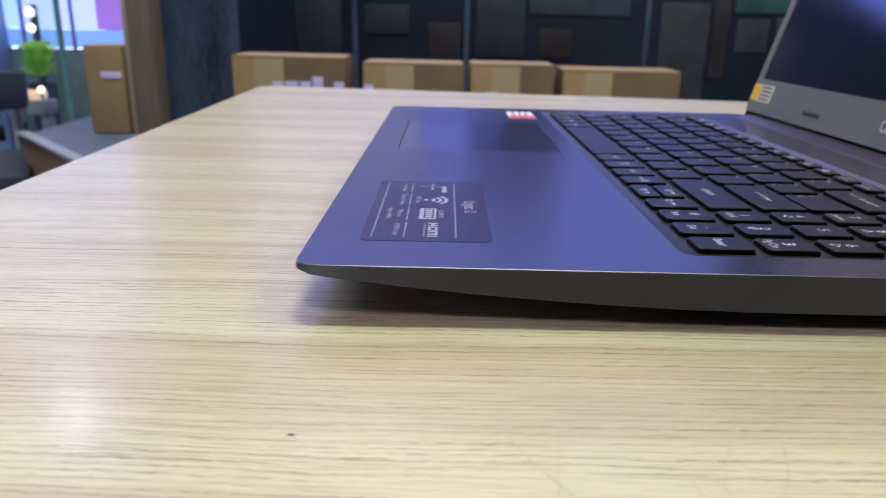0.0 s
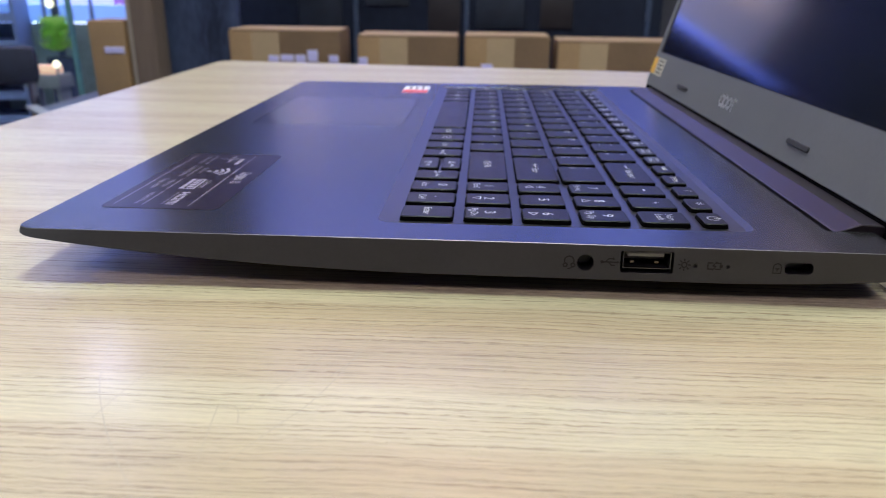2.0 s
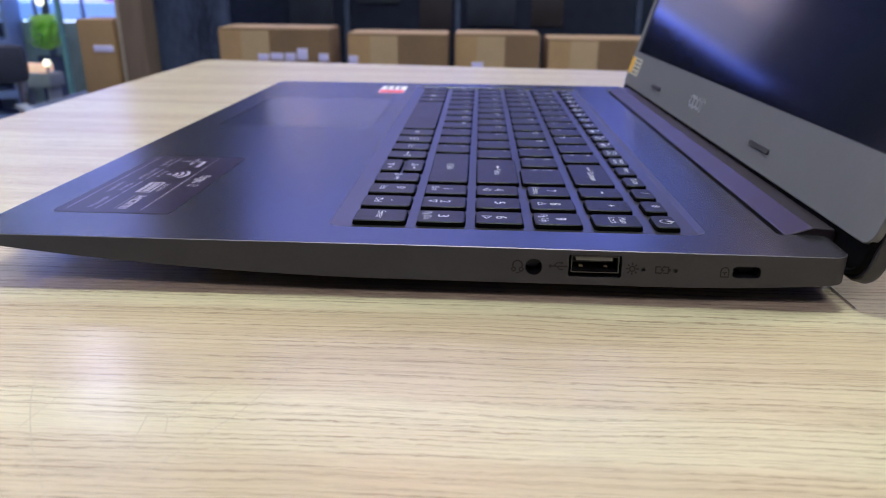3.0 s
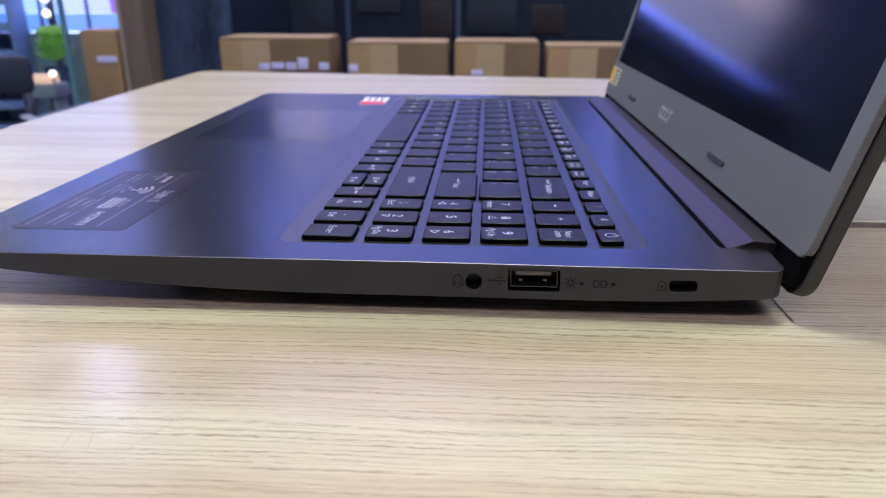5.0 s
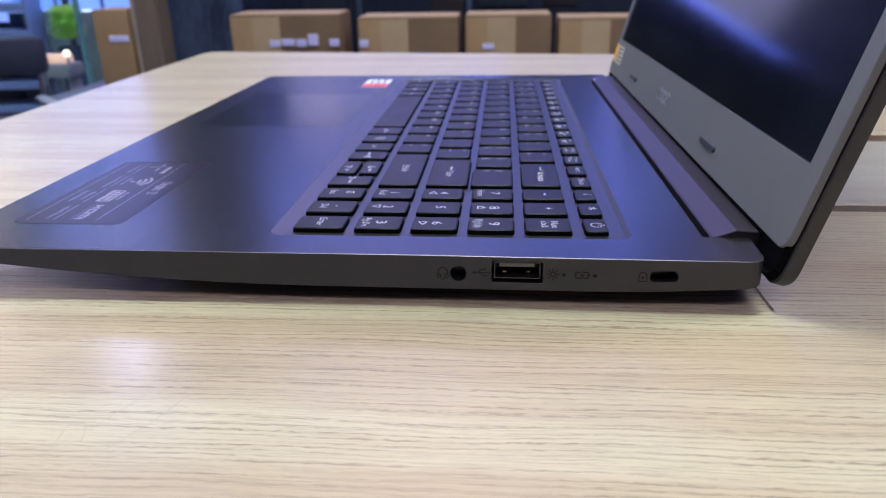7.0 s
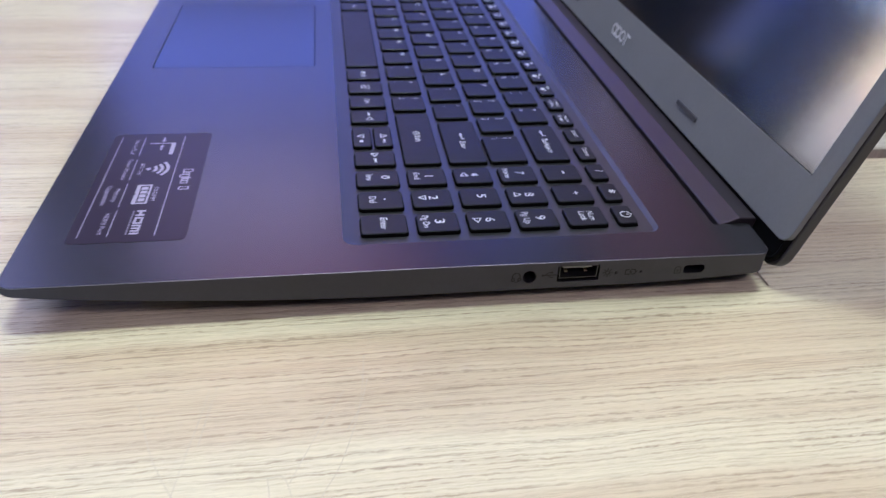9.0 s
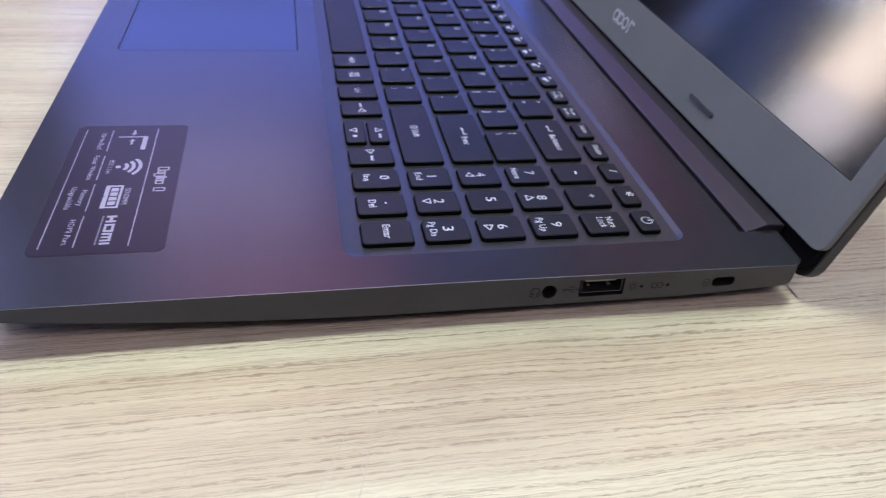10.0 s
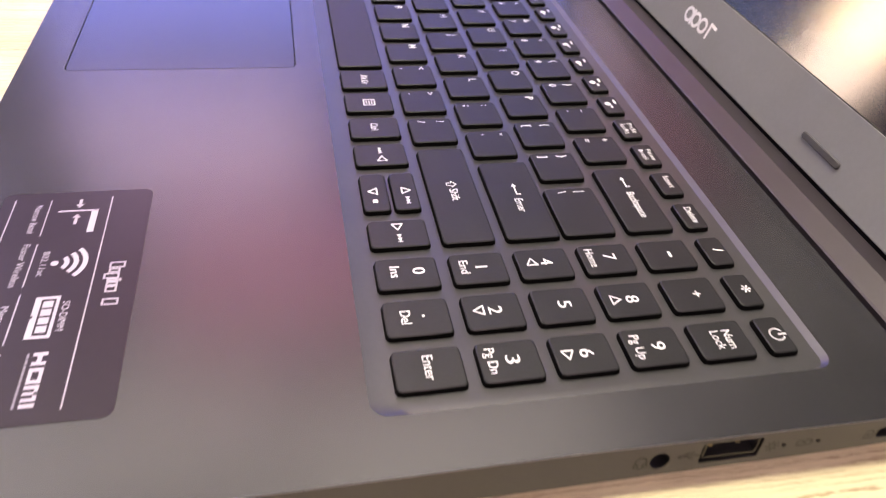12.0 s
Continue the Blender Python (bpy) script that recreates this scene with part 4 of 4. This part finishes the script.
# unseen violet glows overhead, added to tint the deck and keyboard well
for px, py, wide, deep, mat in ((-1.25, 2.35, 0.6, 0.40, VIOLETPANEL), (-0.45, 3.45, 1.38, 0.68, DIMVIOLET), (1.25, 3.40, 0.45, 0.55, VIOLETPANEL)):
    violet = thing("violet_panel", "unseen violet ceiling glow, reflected in the deck", "ceiling light", px, py, CEIL - 0.02, group="violet ceiling panels")
    bm = bmesh.new()
    box(bm, -wide, wide, -deep, deep, 0.0, 0.018, 0.004)
    part("lit_face", bm, mat, violet)

# dark counter behind the cartons, with its blue light strip
counter = thing("glass_counter", "dark glass-fronted counter with a blue light strip", "counter", 0, 1.80, 0)
bm = bmesh.new()
box(bm, -0.52, 2.4, 0.0, 0.5, FLOOR, 0.186, 0.004)
part("body", bm, DARK, counter)
for x in (-0.19, 0.09, 0.54, 1.1):
    bm = bmesh.new()
    box(bm, x, x + 0.012, -0.006, 0.0, FLOOR, 0.13)
    part("mullion", bm, DARKPANEL, counter, "slim grey glazing bar")
bm = bmesh.new()
box(bm, -0.36, 0.20, -0.012, 0.004, 0.188, 0.202, 0.003)
part("light_strip", bm, BLUEGLOW, counter, "glowing blue strip")

# dim patches painted for the blurred reflections in the counter's glass
REFLECTION_A = material("slate_reflection", (0.021, 0.027, 0.046), 0.4, var=0.35, scale=14)
REFLECTION_B = material("brown_reflection", (0.024, 0.020, 0.025), 0.4, var=0.35, scale=14)
REFLECTION_C = material("grey_reflection", (0.040, 0.040, 0.052), 0.4, var=0.4, scale=18)
REFLECTION_D = material("teal_reflection", (0.026, 0.075, 0.085), 0.4, var=0.4, scale=18)
REFLECTION_E = material("blue_reflection", (0.034, 0.048, 0.078), 0.4, var=0.45, scale=18)
for x0, x1, z0, z1, mat in ((-0.33, -0.22, -0.05, 0.11, REFLECTION_A), (-0.16, -0.05, 0.03, 0.10, REFLECTION_A), (0.00, 0.08, -0.06, 0.06, REFLECTION_B), (0.12, 0.24, -0.02, 0.12, REFLECTION_A),
                            (0.28, 0.36, -0.02, 0.05, REFLECTION_B), (0.25, 0.50, 0.085, 0.13, REFLECTION_E), (0.58, 0.70, -0.12, 0.12, REFLECTION_C), (0.71, 0.75, -0.06, 0.13, REFLECTION_B),
                            (0.77, 0.85, 0.005, 0.085, REFLECTION_C), (0.76, 0.96, 0.10, 0.135, REFLECTION_D), (0.87, 0.97, -0.05, 0.09, REFLECTION_E)):
    bm = bmesh.new()
    box(bm, x0, x1, -0.004, 0.0, z0, z1, 0.001)
    part("display_card", bm, mat, counter, "dim patch painted for a reflection in the glass")

post = thing("door_post", "dark brown wooden door post", "post", -0.592, 1.55, FLOOR)
bm = bmesh.new()
box(bm, -0.045, 0.006, -0.05, 0.02, 0.0, CEIL - FLOOR, 0.002)
part("post_body", bm, PILLAR, post)
bm = bmesh.new()
box(bm, -0.058, -0.0455, -0.04, 0.07, 0.0, CEIL - FLOOR, 0.001)
part("edge_strip", bm, PILLAR_EDGE, post, "pale edge strip")
bm = bmesh.new()
box(bm, -0.623, -0.428, 1.60, 1.63, FLOOR, CEIL - 0.3, 0.003)
tagged(mesh_ob("door_1", bm, DOORBLUE), "dark slate-blue glass door leaf", "door", kind="structure")


def carton(x0, x1, y, top, depth, label, marks=()):
    ob = thing("cardboard_box", label, "box", (x0 + x1) / 2, y, FLOOR, group="cartons by the counter")
    w, h = (x1 - x0) / 2, top - FLOOR
    bm = bmesh.new()
    box(bm, -w, w, 0.0, depth, 0.0, h, 0.004)
    part("carton_body", bm, CARTON_DARK, ob)
    bm = bmesh.new()
    box(bm, -w + 0.003, -w + 0.05, -0.002, 0.0, 0.004, h - 0.004, 0.0006)
    part("pale_edge_panel", bm, CARTON, ob, "lighter kraft corner panel")
    bm = bmesh.new()
    box(bm, -w + 0.05, -w + 0.11, -0.0015, 0.0, 0.004, h - 0.004, 0.0006)
    part("tape", bm, CARTON_PALE, ob, "pale packing tape")
    bm = bmesh.new()
    box(bm, -w + 0.003, w - 0.003, 0.004, depth - 0.004, h, h + 0.0015, 0.0006)
    part("top_flap", bm, CARTON_PALE, ob, "pale top flap")
    # lavender patches painted for glare on the glass in front
    for a, b, c, d in marks:
        bm = bmesh.new()
        box(bm, a, b, -0.004, -0.0022, h + c, h + d, 0.0005)
        part("paper_label", bm, GLARE, ob, "small lavender patch painted for glare on the glass")
    return ob


carton(-0.405, -0.165, 1.45, -0.012, 0.13, "brown cardboard carton with lavender glare patches", [(-0.035, -0.012, -0.066, -0.052), (-0.008, 0.020, -0.064, -0.050), (0.024, 0.046, -0.066, -0.050), (0.050, 0.072, -0.064, -0.040), (0.096, 0.117, -0.066, -0.050)])
carton(-0.133, 0.085, 1.48, -0.022, 0.13, "brown cardboard carton with pale tape", [(-0.106, -0.086, -0.062, -0.046)])
carton(0.098, 0.285, 1.51, -0.022, 0.13, "brown cardboard carton with pale tape", [(-0.055, -0.03, -0.071, -0.059)])
carton(0.300, 0.560, 1.51, -0.030, 0.13, "wide brown cardboard carton with pale tape")

# cardboard standing by the post
flat = thing("cardboard_sheet", "upright kraft cardboard carton with a lavender glare patch", "box", -0.690, 1.50, -0.19)
bm = bmesh.new()
box(bm, -0.047, 0.034, 0.0, 0.10, 0.0, 0.19, 0.003)
part("carton_body", bm, CARTON, flat)
# this patch too is painted glare
bm = bmesh.new()
box(bm, -0.015, 0.03, -0.002, 0.0, 0.120, 0.134, 0.0004)
part("paper_label", bm, GLARE, flat, "small lavender patch painted for glare on the glass")

# bright window bay at the left
bay = thing("lit_window", "bright blue-violet lit shop window", "window", -1.30, 2.45, 0)
for x0, x1, mat in ((-0.24, -0.065, AQUAGLOW), (-0.065, 0.18, VIOLETGLOW), (0.18, 0.30, PURPLEGLOW)):
    bm = bmesh.new()
    box(bm, x0, x1, 0.0, 0.03, 0.005, 0.25)
    part("lit_pane", bm, mat, bay, {VIOLETGLOW: "glowing violet pane", PURPLEGLOW: "deep purple pane", AQUAGLOW: "pale aqua pane"}[mat])
    bm = bmesh.new()
    box(bm, x0, x1, 0.0, 0.03, 0.252, 0.95)
    part("upper_pane", bm, UPPERGLOW, bay, "brighter upper pane")
    bm = bmesh.new()
    box(bm, x0, x1, 0.0, 0.03, -0.055, 0.003)
    part("lower_pane", bm, CYANGLOW, bay, "glowing cyan lower strip")
for x in (-0.065, 0.10, 0.30):
    bm = bmesh.new()
    box(bm, x - 0.005, x + 0.005, -0.012, -0.001, -0.06, 0.97, 0.002)
    part("window_bar", bm, SHELFBLUE, bay)
bm = bmesh.new()
box(bm, -0.25, 0.45, -0.006, 0.03, FLOOR, -0.061, 0.002)
part("window_base", bm, TEALBASE, bay, "teal-grey base below the window")

# glass partition beside the platform
screen_ = thing("glass_partition", "clear glass partition with green polished edges", "partition", -0.875, 1.69, FLOOR)
for dx in (0.0, -0.36):
    bm = bmesh.new()
    box(bm, dx - 0.005, dx + 0.005, -0.006, 0.006, 0.0, 1.35, 0.001)
    part("glass_edge", bm, GLASSEDGE, screen_, "green polished glass edge")
bm = bmesh.new()
box(bm, -0.354, -0.006, -0.004, 0.004, 0.0, 1.35)
part("pane", bm, CLEAR, screen_, "clear glass pane").visible_shadow = False

# plant
plant = thing("potted_plant", "bright green bushy plant in a slate pot", "plant", -1.20, 2.2, FLOOR)
bm = bmesh.new()
rnd = random.Random(4)
for k in range(420):
    a, r, z = rnd.uniform(0, 6.28), rnd.uniform(0.0, 0.04), rnd.uniform(0.62, 0.715)
    c = Vector((r * math.cos(a), r * math.sin(a), z))
    d = Vector((math.cos(a), math.sin(a), rnd.uniform(0.1, 1.2))).normalized() * rnd.uniform(0.015, 0.028)
    s = d.cross(Vector((0, 0, 1))).normalized() * 0.011
    vs = [bm.verts.new(p) for p in (c, c + d * 0.5 + s, c + d, c + d * 0.5 - s)]
    bm.faces.new(vs)
part("foliage", bm, LEAF, plant)
bm = bmesh.new()
bmesh.ops.create_cone(bm, cap_ends=True, segments=20, radius1=0.03, radius2=0.04, depth=0.60, matrix=Matrix.Translation((0, 0, 0.30)))
part("pot", bm, DOORBLUE, plant, "tall slate pot")

# chair
chair = thing("shop_chair", "dark navy chair with chrome legs", "chair", -1.02, 1.40, FLOOR, 25)
bm = bmesh.new()
box(bm, -0.17, 0.17, -0.17, 0.17, 0.44, 0.50, 0.02)
part("seat", bm, NAVY, chair)
bm = bmesh.new()
box(bm, -0.17, 0.17, 0.13, 0.18, 0.595, 0.685, 0.022)
part("backrest", bm, NAVY, chair)
for lx in (-0.14, 0.14):
    for ly in (-0.14, 0.14):
        bm = bmesh.new()
        bmesh.ops.create_cone(bm, cap_ends=True, segments=12, radius1=0.011, radius2=0.011, depth=0.45, matrix=Matrix.Translation((lx, ly, 0.225)))
        part("leg", bm, CHROME, chair)
for lx in (-0.15, 0.15):
    bm = bmesh.new()
    bmesh.ops.create_cone(bm, cap_ends=True, segments=12, radius1=0.011, radius2=0.011, depth=0.18, matrix=Matrix.Translation((lx, 0.155, 0.55)))
    part("back_post", bm, CHROME, chair)
shelf = thing("open_shelf", "tall blue shelf unit by the window, its back made to glow", "shelf", -1.56, 2.36, FLOOR, 12)
for k in range(14):
    bm = bmesh.new()
    box(bm, -0.14, 0.14, -0.08, 0.08, 0.02 + 0.085 * k, 0.044 + 0.085 * k, 0.003)
    part("shelf_board", bm, SHELFBLUE, shelf)
for lx in (-0.146, 0.146):
    bm = bmesh.new()
    box(bm, lx - 0.006, lx + 0.006, -0.081, 0.081, 0.0, 1.2, 0.003)
    part("side_panel", bm, SHELFBLUE, shelf)
bm = bmesh.new()
box(bm, -0.14, 0.14, 0.081, 0.09, 0.0, 0.655)
part("lower_back", bm, NAVY, shelf)
# the upper back is made to glow, to brighten the shelf and its reflection
bm = bmesh.new()
box(bm, -0.14, 0.14, 0.081, 0.09, 0.66, 1.2)
part("back_panel", bm, SHELFGLOW, shelf, "pale blue panel made to glow")

# small warm lamps and a low stand
lamp = thing("bulb_lamp", "slim lamp with small warm glowing bulbs", "lamp", -1.255, 2.3, 0.01)
for dx, dz, r in ((0.0, 0.0, 0.013), (0.002, 0.048, 0.015)):
    bm = bmesh.new()
    bmesh.ops.create_uvsphere(bm, u_segments=16, v_segments=10, radius=r, matrix=Matrix.Translation((dx, -0.014, dz)))
    part("bulb", bm, WARMWHITE, lamp)
bm = bmesh.new()
bmesh.ops.create_cone(bm, cap_ends=True, segments=12, radius1=0.012, radius2=0.012, depth=0.83, matrix=Matrix.Translation((0, 0.014, -0.345)))
part("stem", bm, DARKPANEL, lamp)
stand = thing("low_stand", "pale low stand with an orange light", "stand", -1.125, 1.98, FLOOR)
bm = bmesh.new()
box(bm, -0.05, 0.056, -0.04, 0.04, 0.535, 0.575, 0.006)
part("stand_top", bm, PALEGREY, stand)
for lx in (-0.042, 0.042):
    bm = bmesh.new()
    box(bm, lx - 0.005, lx + 0.005, -0.03, 0.03, 0.0, 0.535, 0.002)
    part("leg", bm, PALEGREY, stand)
bm = bmesh.new()
box(bm, -0.045, 0.042, -0.02, 0.02, 0.575, 0.60, 0.008)
part("orange_light", bm, ORANGE, stand, "glowing orange light")
bm = bmesh.new()
bmesh.ops.create_uvsphere(bm, u_segments=16, v_segments=10, radius=0.010, matrix=Matrix.Translation((0.050, -0.03, 0.605)))
part("bulb", bm, WARMWHITE, stand, "small warm glowing bulb")
bm = bmesh.new()
box(bm, 0.047, 0.053, -0.033, -0.027, 0.560, 0.597, 0.001)
part("bulb_holder", bm, PALEGREY, stand)

# raised display floor beside the post, with a pale edge
stage = thing("display_platform", "raised grey display platform with a pale edge", "platform")
PLAN = [(-420, 960), (-420, 1900), (-870, 1900), (-870, 1470)]
bm = bmesh.new()
lo_, hi_ = ring(bm, [Vector(p) for p in PLAN], FLOOR * 1000), ring(bm, [Vector(p) for p in PLAN], -192)
bridge(bm, lo_, hi_)
bm.faces.new(hi_)
part("platform_body", bm, STAGEM, stage)
d_ = Vector((PLAN[3][0] - PLAN[0][0], PLAN[3][1] - PLAN[0][1], 0)) * MM
edge_m = Matrix.Translation((PLAN[0][0] * MM, PLAN[0][1] * MM, 0)) @ Matrix.Rotation(math.atan2(d_.y, d_.x), 4, "Z")
bm = bmesh.new()
box(bm, 0.0, d_.length, -0.004, 0.022, -0.1918, -0.184, 0.001, 1, edge_m)
part("edge_strip", bm, PALEGREY, stage, "pale edging strip")
bm = bmesh.new()
box(bm, 0.0, d_.length, 0.001, 0.012, -0.40, -0.194, 0.001, 1, edge_m)
part("kick_board", bm, CARTON, stage, "light brown wooden face board")

# the shop is drawn a little narrow round the table: bring it to full size, with its feet on the floor
def full_size(p):
    high = -0.0067 + 0.008 * p.y + 1.056 * p.z
    feet = -0.0067 + 0.008 * p.y + 1.056 * FLOOR
    z = high if p.z > -0.3 else FLOOR + (high - feet) * (-0.3 * 1.056 - 0.0067 + 0.008 * p.y - FLOOR) / (1.056 * (-0.3 - FLOOR))
    return Vector((-0.0099 + 1.0645 * p.x - 0.0013 * p.y, p.y + 0.01, min(z, CEIL - 0.001)))


bpy.context.view_layer.update()
for ob in [o for o in scene.objects if o.name.split(".")[0] in ("glass_counter", "door_post", "door_1", "cardboard_box", "cardboard_sheet", "lit_window", "glass_partition", "potted_plant", "shop_chair", "open_shelf",
                                                                "bulb_lamp", "low_stand", "display_platform")]:
    family = [(o, o.matrix_world.copy()) for o in (ob, *ob.children_recursive)]
    at = full_size(ob.matrix_world.translation) if ob.type == "EMPTY" else Vector()
    ob.matrix_world = Matrix.Translation(at)
    for o, m in family:
        if o.type == "MESH":
            for v in o.data.vertices:
                v.co = full_size(m @ v.co) - at

# unseen glows far to the side, added for reflections in the screen
warm = thing("warm_display", "unseen warm glow, reflected in the screen", "display", -2.62, 2.90, 0.0, 46)
for name, x0, x1, z0, z1, mat, lab in (("display_face", -0.24, 0.16, 0.30, 0.82, WARMGLOW, ""), ("side_face", 0.165, 0.225, 0.06, 0.82, MIDWARM, "softer warm side glow"),
                                       ("middle_face", -0.28, 0.16, 0.03, 0.295, MIDWARM, "softer warm middle glow"), ("lower_face", -0.26, 0.20, -0.24, 0.025, DIMWARM, "dim warm lower glow")):
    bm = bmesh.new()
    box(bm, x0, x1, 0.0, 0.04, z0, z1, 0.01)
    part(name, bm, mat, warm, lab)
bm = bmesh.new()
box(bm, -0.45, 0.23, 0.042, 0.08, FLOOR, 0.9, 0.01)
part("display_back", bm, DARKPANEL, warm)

# unseen pale blue panes, placed only to be mirrored in the screen
frost = thing("frosted_partition", "unseen pale blue glow, reflected in the screen", "partition", -2.90, 4.0, 0.0, 39.5)
for name, x0, x1, z0, z1, mat, lab in (("frosted_pane", -0.42, 0.06, -0.04, 0.40, COOLGLOW, ""), ("dim_pane", 0.066, 0.52, -0.14, 0.40, DIMCOOLGLOW, "dimmer blue pane"),
                                       ("upper_pane", -0.42, 0.52, 0.406, 0.95, DIMCOOLGLOW, "dimmer blue upper pane"), ("end_pane", 0.526, 0.98, -0.20, 0.95, GREYCOOLGLOW, "dull grey-blue end pane"),
                                       ("foot_pane", -0.42, 0.06, -0.24, -0.046, DIMCOOLGLOW, "dimmer blue foot pane")):
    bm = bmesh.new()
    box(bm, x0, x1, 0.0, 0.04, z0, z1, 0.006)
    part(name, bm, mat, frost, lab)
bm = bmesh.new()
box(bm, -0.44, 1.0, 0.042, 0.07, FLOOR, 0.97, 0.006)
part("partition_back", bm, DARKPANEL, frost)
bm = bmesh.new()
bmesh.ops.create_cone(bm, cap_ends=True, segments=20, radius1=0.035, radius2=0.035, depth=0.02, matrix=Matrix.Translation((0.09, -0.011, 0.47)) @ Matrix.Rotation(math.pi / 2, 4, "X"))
part("round_lamp", bm, WARMGLOW, frost, "small round warm lamp")
# unseen grey and pink glow on the wall, added for the screen's reflection
lit = thing("lit_wall_panel", "unseen grey wall glow with a pink patch, reflected in the screen", "wall panel", -0.72, Y1 - 0.06, 0.0)
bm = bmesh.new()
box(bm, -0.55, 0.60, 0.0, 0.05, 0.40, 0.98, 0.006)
part("panel_face", bm, GREYGLOW, lit)
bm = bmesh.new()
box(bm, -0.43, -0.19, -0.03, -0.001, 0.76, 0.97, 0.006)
part("pink_lamp", bm, PINKPATCH, lit, "pale pink glowing patch")
